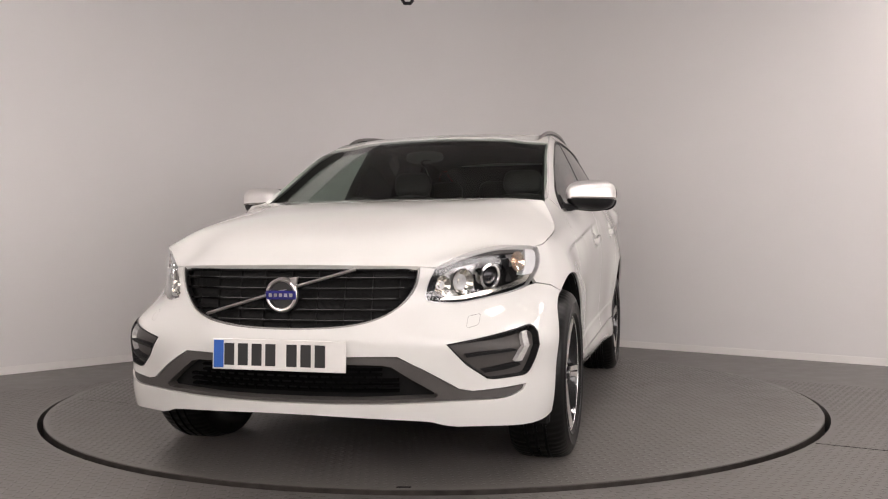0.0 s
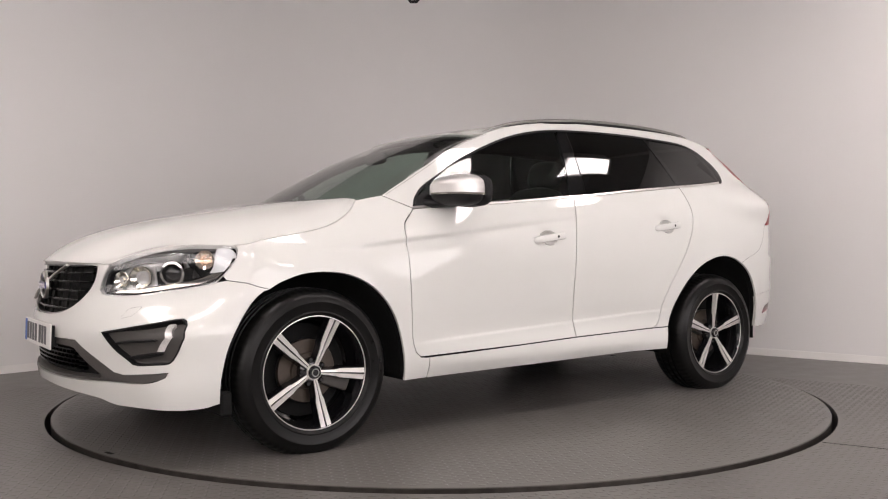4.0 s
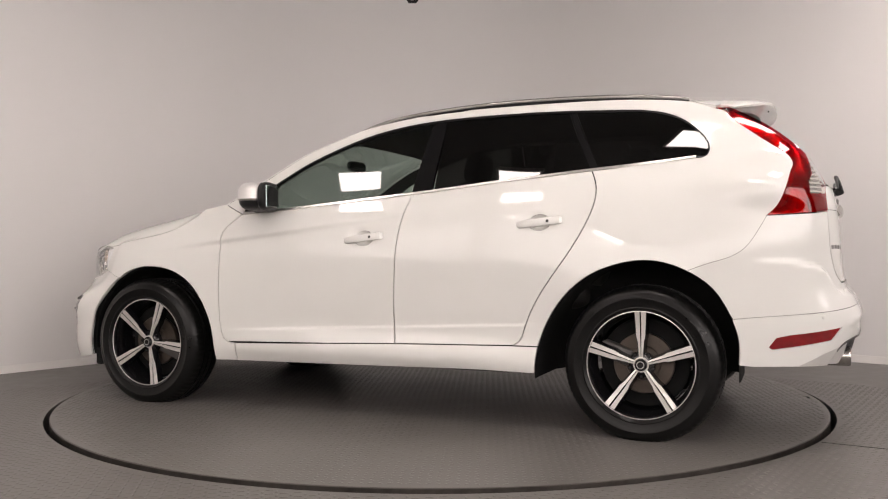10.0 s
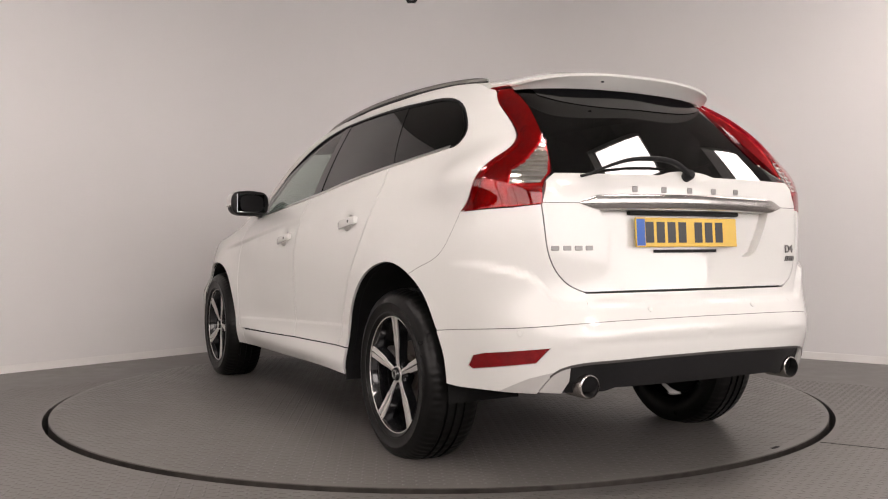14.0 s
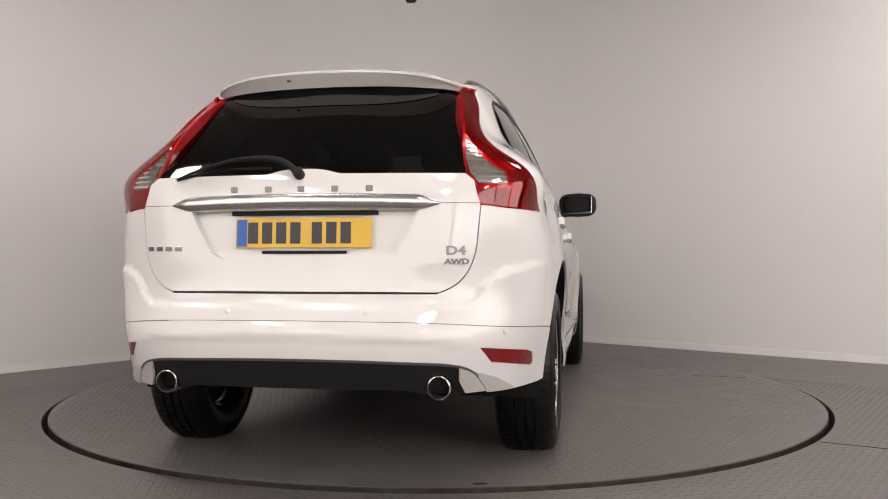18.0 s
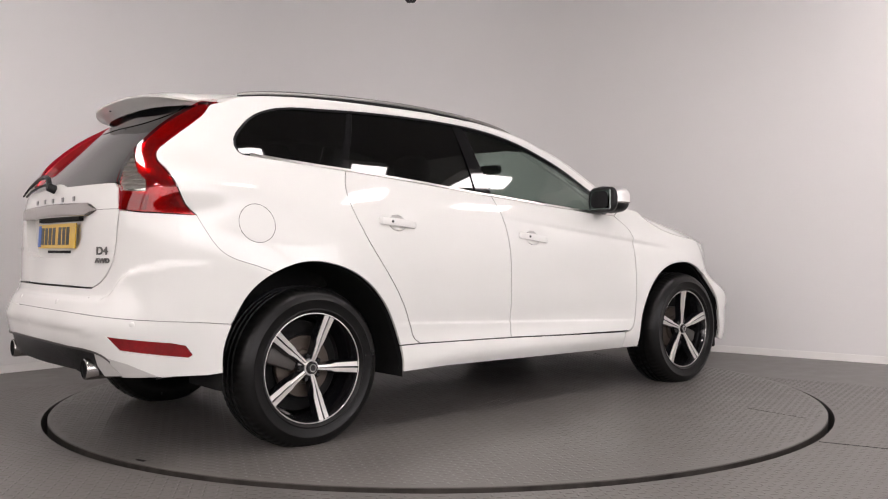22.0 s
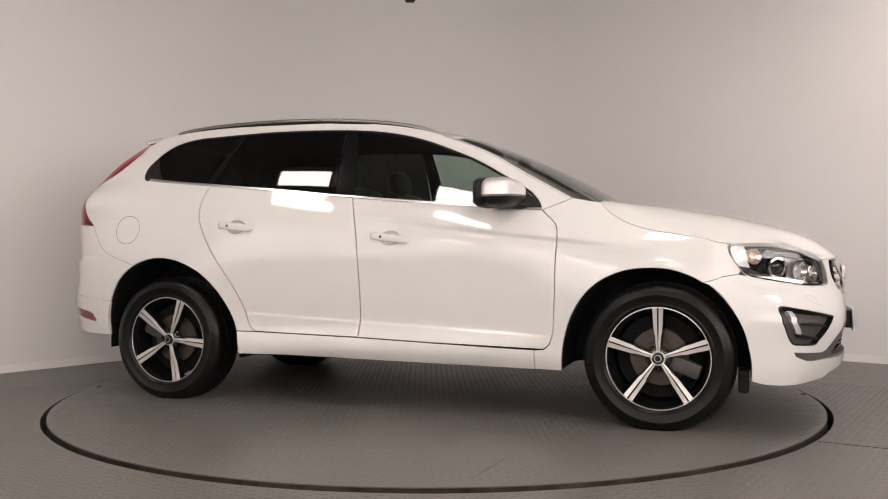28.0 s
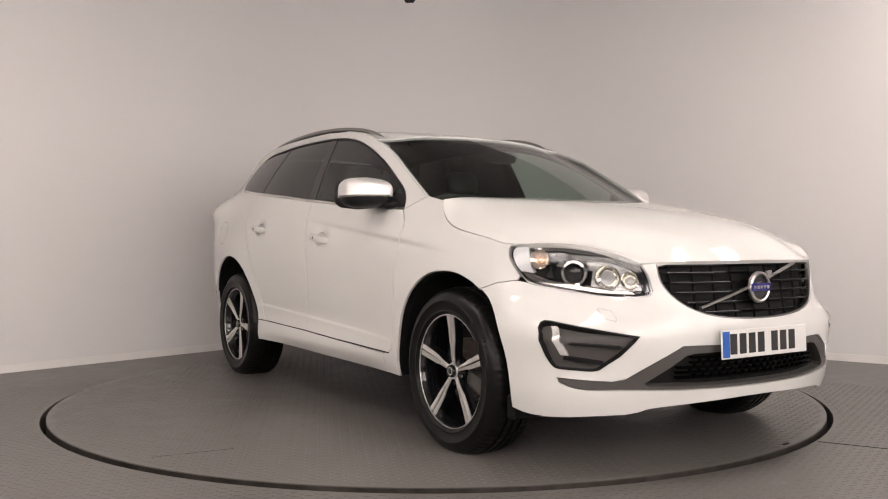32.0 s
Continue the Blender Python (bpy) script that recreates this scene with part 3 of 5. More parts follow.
lip = curve([sx(.455, .258), sx(.500, .252), fy(.725, .253), fy(.60, .256)]) + [fy(.555, .264), fy(.530, .273), fy(.505, .2785), fy(.46, .2825), fy(.413, .286), fy(.30, .2925), fy(.2, .297), fy(.1, .300), fy(0, .301)]
fog = curve([fy(.580, .556), fy(.70, .580), sx(.566, .613)]) + [sx(.545, .614), sx(.537, .606), sx(.540, .588), sx(.554, .540), sx(.572, .490), sx(.588, .452), sx(.598, .440), sx(.612, .434), fy(.73, .426), fy(.705, .430), fy(.643, .480)]
wing_line = [sx(.364, .760), sx(.288, .748)]
hood_edge = curve([sx(.338, .904), sx(.192, .931), sx(.018, .961), sx(-.102, .989), sx(-.203, 1.036), sx(-.262, 1.080), sx(-.290, 1.112)])
door_a = curve([sx(-.578, 1.079), sx(-.539, 1.043), sx(-.502, 1.006), sx(-.488, .960), sx(-.490, .886), sx(-.494, .718), sx(-.499, .549), sx(-.509, .450), sx(-.523, .408)]) + [sx(-.551, .384)]
door_b = curve([sx(-1.624, 1.162), sx(-1.592, 1.054), sx(-1.564, .883), sx(-1.553, .713), sx(-1.550, .500), sx(-1.560, .413)])
door_c = curve([sx(-2.536, 1.251), sx(-2.562, 1.183), sx(-2.565, 1.103), sx(-2.524, .988), sx(-2.443, .852), sx(-2.288, .626), sx(-2.234, .500), sx(-2.212, .450), sx(-2.177, .427)])
BELT = [(-.578, 1.079), (-.867, 1.097), (-1.155, 1.119), (-1.442, 1.145), (-1.624, 1.162), (-1.731, 1.171), (-2.021, 1.202), (-2.313, 1.229), (-2.536, 1.2505), (-2.607, 1.2565), (-2.914, 1.287), (-3.0, 1.297)]
belt = [sx(*q) for q in BELT]
DLO = [(-.578, 1.079), (-.603, 1.130), (-.743, 1.236), (-.915, 1.335), (-1.091, 1.414), (-1.268, 1.479), (-1.507, 1.533), (-1.748, 1.556), (-2.05, 1.565), (-2.397, 1.562), (-2.593, 1.554), (-2.806, 1.536), (-2.922, 1.495), (-3.017, 1.417), (-3.056, 1.342), (-3.046, 1.308), (-3.0, 1.297)]
dlo = curve([sx(*q) for q in DLO], 3)
JOIN_U = ry(.505, .731)[0]
KEEP_U.append(JOIN_U)
gate_edge = curve([(JOIN_U, .731), ry(.562, .757), ry(.608, .808), ry(.632, .869), ry(.645, .972), ry(.652, 1.046)])
lamp_out = curve([sx(-3.308, 1.026), sx(-3.352, 1.070), sx(-3.378, 1.125), sx(-3.394, 1.178), sx(-3.404, 1.225), sx(-3.410, 1.258), sx(-3.395, 1.292), sx(-3.352, 1.330), sx(-3.275, 1.386), sx(-3.190, 1.449), sx(-3.060, 1.541)])
lamp_in = [sx(-3.128, 1.549)] + curve([sx(-3.150, 1.538), sx(-3.246, 1.484), sx(-3.330, 1.427), sx(-3.400, 1.368), ry(.583, 1.280), ry(.598, 1.168)]) + [ry(.629, 1.138), ry(.643, 1.10), ry(.645, 1.049)]
roof_side = curve([sx(-3.060, 1.541), sx(-2.93, 1.584), sx(-2.65, 1.603), sx(-2.3, 1.609), sx(-1.9, 1.604), sx(-1.6, 1.585), sx(-1.4, 1.556), sx(-1.25, 1.525), sx(-1.13, 1.488)])
pillar_a = curve([sx(-1.13, 1.488), sx(-.908, 1.405), sx(-.732, 1.308), sx(-.55, 1.205), sx(-.43, 1.139)])
step_line = curve([sx(-3.172, .578), sx(-3.30, .590), ry(.70, .612), (JOIN_U, .627), ry(.26, .632), ry(0, .634)])
diffuser_edge = curve([ry(0, .494), ry(.25, .491), ry(.456, .485), ry(.57, .475), ry(.630, .450), ry(.655, .415), ry(.672, .374)])

# front bumper, with the grille, the intake and the fog pockets left open
bumper_outline = (grille_edge + [fy(.525, .824)] + head_low[1:] + wing_line + [sx(.205, .722)] + arch_f_bumper[::-1] + lip[1:] + trim_low + trim_up)
body("front_bumper", patch("front_bumper", bumper_outline, PAINT, [fog], both=True, step=.022, gap=.0013), "white painted front bumper with a low lip")
wing_outline = ([sx(.205, .722)] + wing_line[::-1] + head_out[1:-1] + hood_edge + [sx(-.43, 1.139)] + door_a + [sx(-.60, .378), sx(-.60, .282)] + arch_f_wing[::-1])
cut_b, cut_c = 4, 8
front_door = door_a[::-1] + belt[1:cut_b + 1] + door_b[1:] + [sx(-1.155, .398)]
rear_door = door_b[::-1] + belt[cut_b + 1:cut_c + 1] + door_c[1:] + [sx(-2.0, .422)]
HANDLES = ((-1.378, .940, 7.5), (-2.308, 1.008, 6.0))


def oval(x, z, k=1.0):
    """The rim of a handle's finger dish."""
    u0 = sx(x, z)[0]
    return [(u0 + .052 * k * math.cos(a), z + .036 * k * math.sin(a)) for a in np.linspace(0, 2 * math.pi, 28, endpoint=False)]


def dish(x, z):
    """A shallow bowl pressed into the door behind its handle."""
    u0 = sx(x, z)[0]

    def at(u, w):
        p, n = on_body(np.stack([u, w], 1))
        r2 = np.clip(1 - ((u - u0) / .052) ** 2 - ((w - z) / .036) ** 2, 0, 1)
        return p - n * (.026 * r2 ** .8)[:, None]

    def surface(uz):
        uz = np.asarray(uz, float)
        u, w, e = uz[:, 0], uz[:, 1], .003
        n = np.cross(at(u + e, w) - at(u - e, w), at(u, w + e) - at(u, w - e))
        n *= np.sign((n * on_body(uz)[1]).sum(1))[:, None]
        return at(u, w), n / np.linalg.norm(n, axis=1, keepdims=True)
    return patch("handle_dish", oval(x, z, 1.03), PAINT, lift=-.0008, depth=0, gap=0, step=.007, surface=surface)


def crease_rows(x0, x1):
    """Points along the pressed step at the doors' foot."""
    return [sx(x, .445 + (-x - .592) * .047 + dz) for x in np.arange(x1, x0, .012) for dz in (-.012, -.005, .0, .0035, .0065, .010, .016)]


def shoulder_rows(x0, x1):
    """Points along the pressed shoulder line."""
    return [sx(x, .930 + (-x - .5) * .115 + dz) for x in np.arange(x1, x0, .012) for dz in (-.040, -.028, -.018, -.012, -.006, .0, .006, .012, .019)]


pair("front_wing", patch("front_wing", wing_outline, PAINT, step=.016, gap=.0019, rows=shoulder_rows(-.03, -.5)))
DOORS = [pair("front_door", patch("front_door", front_door, PAINT, [oval(*HANDLES[0][:2])], step=.014, gap=.0030, depth=.03, rows=crease_rows(-.5, -1.62) + shoulder_rows(-.5, -1.62)), "white front door"), pair("rear_door", patch("rear_door", rear_door, PAINT, [oval(*HANDLES[1][:2])], step=.014, gap=.0030, depth=.03, rows=crease_rows(-1.54, -2.45)), "white rear door")]
sill = [sx(-.60, .379), sx(-1.155, .3965), sx(-1.56, .4115), sx(-2.177, .4255), sx(-2.300, .426)] + [q for q in arch_r if q[1] < .426 and q[0] < u_rear - .5][::-1] + [sx(-2.0, .302), sx(-1.438, .292), sx(-.872, .282), sx(-.60, .280)]
pair("sill", patch("sill", sill, PAINT), "white side skirt")
side_frame = ([sx(-2.302, .427)] + arch_r_side + step_line[:13] + gate_edge + [ry(.66, 1.047), sx(-3.495, 1.037)] + lamp_out + roof_side[1:] + pillar_a[1:] + dlo + belt[::-1][1:4] + door_c[1:])
pair("side_frame", patch("side_frame", side_frame, PAINT, step=.018), "white rear quarter with pillars and roof edge")
rear_bumper = step_line + diffuser_edge + [ry(.771, .374), sx(-3.25, .372)] + arch_r_bumper[::-1]
reflector = [ry(.655, .540), sx(-3.40, .512), sx(-3.345, .499), sx(-3.314, .458), sx(-3.330, .447), ry(.69, .484)]
body("rear_bumper", patch("rear_bumper", rear_bumper, PAINT, [reflector], both=True, gap=.0004, step=.02), "white painted lower rear bumper")
pair("bumper_shelf", patch("bumper_shelf", [step_line[12]] + step_line[13:] + [ry(0, .728), ry(.3, .728), (JOIN_U, .728)], PAINT, depth=0, gap=.0015, step=.016), "white top of the rear bumper")
PLATE_POCKET = [ry(0, 1.030), ry(.43, 1.028), ry(.40, .965), ry(.345, .875), ry(.31, .855), ry(.2, .852), ry(0, .852)]
tailgate = [ry(0, .733), ry(.3, .733)] + gate_edge + [ry(.636, 1.10), ry(.629, 1.135), ry(.595, 1.162), ry(.3, 1.165), ry(.14, 1.166), ry(.09, 1.179), ry(.05, 1.184), ry(.0, 1.185)] + PLATE_POCKET
body("tailgate", patch("tailgate", tailgate, PAINT, both=True, depth=0.05), "white tailgate with a recessed plate panel")


def tail_point(u, z):
    """The rear window: a nearly flat raked sheet between its foot and the roof."""
    lo, hi = (on_body(np.stack([u, np.full_like(u, k)], 1))[0] for k in (1.165, 1.535))
    f = ((z - 1.165) / .37)[:, None]
    p = lo + (hi - lo) * f
    p[:, 0] += .080 * f[:, 0] - .045 * np.clip(f[:, 0] * (1 - f[:, 0]), -.1, 1)
    return p


def on_tail(uz):
    uz = np.asarray(uz, float)
    u, z, e = np.minimum(uz[:, 0], U_END - .02), uz[:, 1], .02
    p = tail_point(uz[:, 0], z)
    n = np.cross(tail_point(u + e, z) - tail_point(u - e, z), tail_point(u, z + e) - tail_point(u, z - e))
    n[uz[:, 0] > U_END - .021, 1] = 0
    n *= np.sign((n * on_body(uz)[1]).sum(1))[:, None]
    return p, n / np.linalg.norm(n, axis=1, keepdims=True)


body("rear_window", patch("rear_window", [ry(0, 1.160), ry(.3, 1.160), ry(.592, 1.163)] + lamp_in[::-1][3:-2] + [ry(.40, 1.560), ry(0, 1.565)], PRIVACY, both=True, lift=-0.004, depth=0, surface=on_tail), "dark tinted rear window")
lamp_outline = lamp_out + lamp_in + [sx(-3.495, 1.039)]
LAMPS = pair("tail_lamp", patch("tail_lamp", lamp_outline, LAMP_BACK, step=0.02, lift=-0.016, depth=0.03), "tall red tail lamp")
pair("lamp_housing", patch("lamp_housing", lamp_outline, GAP_BLACK, step=.04, lift=-0.040, depth=0), "black lamp housing")
pair("lamp_surround", patch("lamp_surround", [(q[0] + .004, q[1]) for q in lamp_in[2:-4]] + [(q[0] - .03, q[1]) for q in lamp_in[2:-4]][::-1], RED_DARK, lift=-0.022, depth=0.10, gap=0), "dark red lamp side beside the rear window")
pair("bumper_reflector", patch("bumper_reflector", reflector, RED_DARK, lift=-0.004, gap=0.001), "dark red bumper reflector")
body("diffuser", patch("diffuser", diffuser_edge + [ry(.62, .370), ry(.44, .370), ry(.40, .382), ry(0, .382)], TRIM_BLACK, both=True, lift=-0.012, depth=0.06), "black plastic rear diffuser")
INTAKE = [fy(0, .358), fy(.30, .360), fy(.535, .366), fy(.545, .376), fy(.46, .432), fy(.395, .476), fy(.36, .482), fy(.2, .484), fy(0, .485)]
body("front_trim", patch("front_trim", trim_low + trim_up + INTAKE[::-1], TRIM_GREY, both=True, lift=-0.006, depth=0.05), "grey plastic intake surround")
pair("fog_pocket", patch("fog_pocket", fog, TRIM_GREY, lift=-0.028, depth=0.0), "black plastic fog lamp pocket")
HEADS = pair("headlight", patch("headlight", head_low + head_out[1:] + head_up[1:], LAMP_CHROME, lift=-0.055, depth=0.0), "large clear headlight")


# ---- panels spread between control rows: bonnet, windscreen, roof ----
def net_surface(rows, nu=48, nv=40, ends=True):
    """Rows of points from the car's middle to its side, front to rear."""
    g = np.array(rows, float)
    flip = np.array([1, -1, 1])
    g = np.concatenate([g[:, 2:0:-1] * flip, g], 1)
    du = np.concatenate([[0], np.cumsum(np.linalg.norm(np.diff(g[:, 2], axis=0), axis=1))])
    dv = np.concatenate([[0], np.cumsum(np.linalg.norm(np.diff(g, axis=1), axis=2).mean(0))])
    dv -= dv[2]
    a = spline(du, g, np.linspace(0, du[-1], nu))
    return spline(dv, a.transpose(1, 0, 2), np.linspace(0, dv[-1], nv)).transpose(1, 0, 2)


def net_mesh(name, p, mat, depth=0.015, lift=0.0, up=True):
    nu, nv = p.shape[:2]
    full = np.concatenate([p[:, :0:-1] * np.array([1, -1, 1]), p], 1)
    n = np.cross(np.gradient(full, axis=0), np.gradient(full, axis=1))
    n /= np.linalg.norm(n, axis=2, keepdims=True) + 1e-12
    if (n[nu // 2, nv, 2] < 0) == up:
        n = -n
    w = full.shape[1]
    full = full + n * lift
    verts, norms = list(full.reshape(-1, 3)), list(n.reshape(-1, 3))
    faces = [(i * w + j, (i + 1) * w + j, (i + 1) * w + j + 1, i * w + j + 1) for i in range(nu - 1) for j in range(w - 1)]
    a, b, c = (np.array(verts)[[f[k] for f in faces]] for k in range(3))
    if (np.cross(b - a, c - a) * np.array(norms)[[f[0] for f in faces]]).sum(1).mean() < 0:
        faces = [f[::-1] for f in faces]
    if depth:
        loop = [j for j in range(w)] + [i * w + w - 1 for i in range(1, nu)] + [(nu - 1) * w + j for j in range(w - 2, -1, -1)] + [i * w for i in range(nu - 2, 0, -1)]
        mid = full.reshape(-1, 3).mean(0)
        for i, j in zip(loop, loop[1:] + loop[:1]):
            out = np.cross(np.array(verts[j]) - verts[i], norms[i])
            out /= np.linalg.norm(out) + 1e-12
            if out @ (np.array(verts[i]) - mid) < 0:
                out = -out
            q = len(verts)
            for k in (i, j):
                verts += [verts[k], verts[k] - norms[k] * depth]
                norms += [out, out]
            e, d = verts[q + 2] - verts[q], verts[q + 1] - verts[q]
            faces.append((q, q + 2, q + 3, q + 1) if np.cross(e, d) @ out > 0 else (q, q + 1, q + 3, q + 2))
    return flat_mesh(name, verts, faces, mat, norms, True)


def at_side(x, z):
    return tuple(on_body([sx(x, z)])[0][0])


def at_nose(y, z):
    return tuple(on_body([fy(y, z)])[0][0])


HOOD = [
    [(.852, 0, 0.838), (.842, .25, 0.836), (.805, .40, 0.834), (.775, .475, 0.832), at_nose(.528, .829)],
    [(.745, 0, 0.922), (.735, .25, 0.917), (.690, .42, 0.900), (.650, .53, 0.878), at_nose(.620, .882)],
    [(.560, 0, 0.997), (.550, .26, 0.990), (.520, .47, 0.973), (.490, .62, 0.944), at_nose(.742, .909)],
    [(.340, 0, 1.049), (.340, .28, 1.042), (.335, .52, 1.021), (.335, .69, 0.976), at_side(.334, .908)],
    [(.110, 0, 1.090), (.110, .29, 1.084), (.105, .55, 1.063), (.105, .72, 1.017), at_side(.105, .949)],
    [(-.080, 0, 1.116), (-.080, .30, 1.113), (-.085, .57, 1.097), (-.095, .73, 1.056), at_side(-.104, .993)],
    [(-.210, 0, 1.129), (-.210, .30, 1.127), (-.205, .57, 1.119), (-.205, .70, 1.096), at_side(-.205, 1.040)],
    [(-.300, 0, 1.136), (-.300, .30, 1.135), (-.295, .57, 1.131), (-.290, .68, 1.124), at_side(-.290, 1.116)]]
bonnet = net_surface(HOOD)
line = on_body(hood_edge)[0]
for row in bonnet:
    if -.288 < row[-1][0] < .336:
        row[-1] = at_side(row[-1][0], float(np.interp(-row[-1][0], -line[:, 0], line[:, 2])) + .003)
body("bonnet", net_mesh("bonnet", bonnet, PAINT, 0.02), "white bonnet with raised shoulders")
SCREEN = [
    [(-.16, 0, 1.075), (-.19, .30, 1.075), (-.27, .52, 1.08), (-.34, .63, 1.09), at_side(-.44, 1.132)],
    [(-.37, 0, 1.200), (-.395, .30, 1.198), (-.455, .49, 1.196), (-.51, .585, 1.195), at_side(-.585, 1.225)],
    [(-.59, 0, 1.318), (-.61, .29, 1.314), (-.66, .47, 1.308), (-.70, .555, 1.302), at_side(-.755, 1.322)],
    [(-.82, 0, 1.425), (-.835, .29, 1.420), (-.87, .45, 1.410), (-.90, .53, 1.400), at_side(-.935, 1.418)],
    [(-1.07, 0, 1.524), (-1.08, .29, 1.518), (-1.10, .44, 1.508), (-1.115, .51, 1.498), at_side(-1.135, 1.488)]]
body("windscreen", net_mesh("windscreen", net_surface(SCREEN, 32, 24), WINDSCREEN, 0, -0.004), "raked tinted windscreen")
ROOF = [
    [(-1.075, 0, 1.528), (-1.085, .29, 1.522), (-1.105, .44, 1.512), (-1.12, .51, 1.502), at_side(-1.135, 1.490)],
    [(-1.26, 0, 1.565), (-1.26, .29, 1.558), (-1.26, .45, 1.548), (-1.26, .53, 1.540), at_side(-1.26, 1.530)],
    [(-1.60, 0, 1.608), (-1.60, .29, 1.602), (-1.60, .45, 1.596), (-1.60, .53, 1.592), at_side(-1.60, 1.588)],
    [(-2.00, 0, 1.632), (-2.00, .29, 1.627), (-2.00, .45, 1.620), (-2.00, .53, 1.614), at_side(-2.00, 1.608)],
    [(-2.40, 0, 1.640), (-2.40, .29, 1.635), (-2.40, .45, 1.626), (-2.40, .52, 1.617), at_side(-2.40, 1.611)],
    [(-2.75, 0, 1.636), (-2.75, .29, 1.630), (-2.75, .44, 1.618), (-2.75, .50, 1.609), at_side(-2.75, 1.601)],
    [(-3.00, 0, 1.625), (-3.00, .28, 1.618), (-3.00, .42, 1.604), (-3.00, .48, 1.590), at_side(-3.00, 1.572)],
    [(-3.12, 0, 1.618), (-3.12, .28, 1.610), (-3.11, .41, 1.594), (-3.10, .47, 1.577), at_side(-3.075, 1.553)]]
body("roof", net_mesh("roof", net_surface(ROOF), PAINT, 0.02), "white roof")

# side windows, split by black pillars; their glass is a plain gently bowed sheet
BELT_U = np.array([q[0] for q in belt])


def glass_point(u, z):
    zb = np.interp(u, BELT_U, [q[1] for q in belt]) + .012
    lo, hi = on_body(np.stack([u, zb], 1))[0], on_body(np.stack([u, np.full_like(u, 1.535)], 1))[0]
    f = ((z - zb) / (1.535 - zb))[:, None]
    p = lo + (hi - lo) * f
    p[:, 1] += .036 * f[:, 0] * (1 - f[:, 0])
    # the quarter window runs flatter to the rear than the body round it
    p[:, 1] += .010 * np.clip((-2.45 - p[:, 0]) / .55, 0, 1) ** 2
    return p


def on_glass(uz):
    uz = np.asarray(uz, float)
    u, z, e = uz[:, 0], uz[:, 1], .05
    p = glass_point(u, z)
    n = np.cross(glass_point(u + e, z) - glass_point(u - e, z), glass_point(u, z + e) - glass_point(u, z - e))
    return p, n / np.linalg.norm(n, axis=1, keepdims=True)


def cut(poly, x0, x1):
    u0, u1 = sx(x0, 1.35)[0], sx(x1, 1.35)[0]
    return [q for q in poly if u0 <= q[0] <= u1]


def window(name, top, low, mat, label):
    return pair(name, patch(name, top + low, mat, lift=-0.006, depth=0, gap=0.004, surface=on_glass), label)


dlo_top = curve([sx(*q) for q in DLO[1:13]], 4)
window("front_door_window", [sx(-.590, 1.088)] + [q for q in dlo_top if q[0] < sx(-1.66, 1.54)[0]] + [sx(-1.668, 1.548)], [sx(-1.612, 1.164)] + [q for q in belt[1:5]][::-1], SIDE_GLASS, "green tinted front door window")
window("rear_door_window", [sx(-1.742, 1.556)] + [q for q in dlo_top if sx(-1.76, 1.55)[0] < q[0] < sx(-2.37, 1.55)[0]] + [sx(-2.385, 1.562)], [sx(-2.533, 1.252)] + belt[5:8][::-1], PRIVACY, "dark privacy glass rear door window")
window("quarter_window", [sx(-2.415, 1.561)] + dlo[dlo.index(min(dlo, key=lambda q: abs(q[0] - sx(-2.60, 1.55)[0]) + abs(q[1] - 1.555))):], [sx(-2.914, 1.287), sx(-2.607, 1.2565), sx(-2.570, 1.253)], PRIVACY, "dark rear quarter window")
pair("window_pillar", patch("window_pillar", [sx(-1.668, 1.550), sx(-1.742, 1.557), sx(-1.722, 1.170), sx(-1.612, 1.161)], PILLAR_BLACK, lift=-0.004, gap=0, surface=on_glass), "black door pillar")
pair("window_pillar", patch("window_pillar", [sx(-2.385, 1.563), sx(-2.415, 1.562), sx(-2.572, 1.254), sx(-2.530, 1.250)], PILLAR_BLACK, lift=-0.004, gap=0, surface=on_glass), "black door pillar")
# ---- wheels ----
def tyre_mesh():
    prof = [(.236, -.004), (.243, .004), (.250, .012), (.256, .0165), (.258, .0185), (.262, .0185), (.264, .017), (.270, .0185), (.296, .021), (.298, .0225), (.303, .0225), (.305, .0205), (.322, .016), (.338, .006), (.349, -.010), (.355, -.026), (.3575, -.040)]
    for y in (-.062, -.100, -.138):
        prof += [(.3605, y + .008), (.3525, y + .006), (.3525, y - .004), (.3605, y - .006)]
    prof += [(.3575, -.172), (.353, -.190), (.340, -.212), (.30, -.226), (.25, -.215), (.228, -.200)]
    n, k = 288, len(prof)
    verts, faces = [], []
    for i in range(n):
        a = 2 * math.pi * i / n
        for q, (r, y) in enumerate(prof):
            if q in (14, 15, 16) or q in (k - 6, k - 5):
                r -= 0.0028 if i % 4 == 0 else 0
            elif r > .359:
                r -= 0.003 if (i + q) % 6 == 0 else 0
            verts.append((r * math.sin(a), y, r * math.cos(a)))
    for i in range(n):
        j = (i + 1) % n
        faces += [(i * k + q, i * k + q + 1, j * k + q + 1, j * k + q) for q in range(k - 1)]
    me = flat_mesh("tyre", verts, faces, RUBBER, smooth=True)
    me.set_sharp_from_angle(angle=radians(40))
    return me


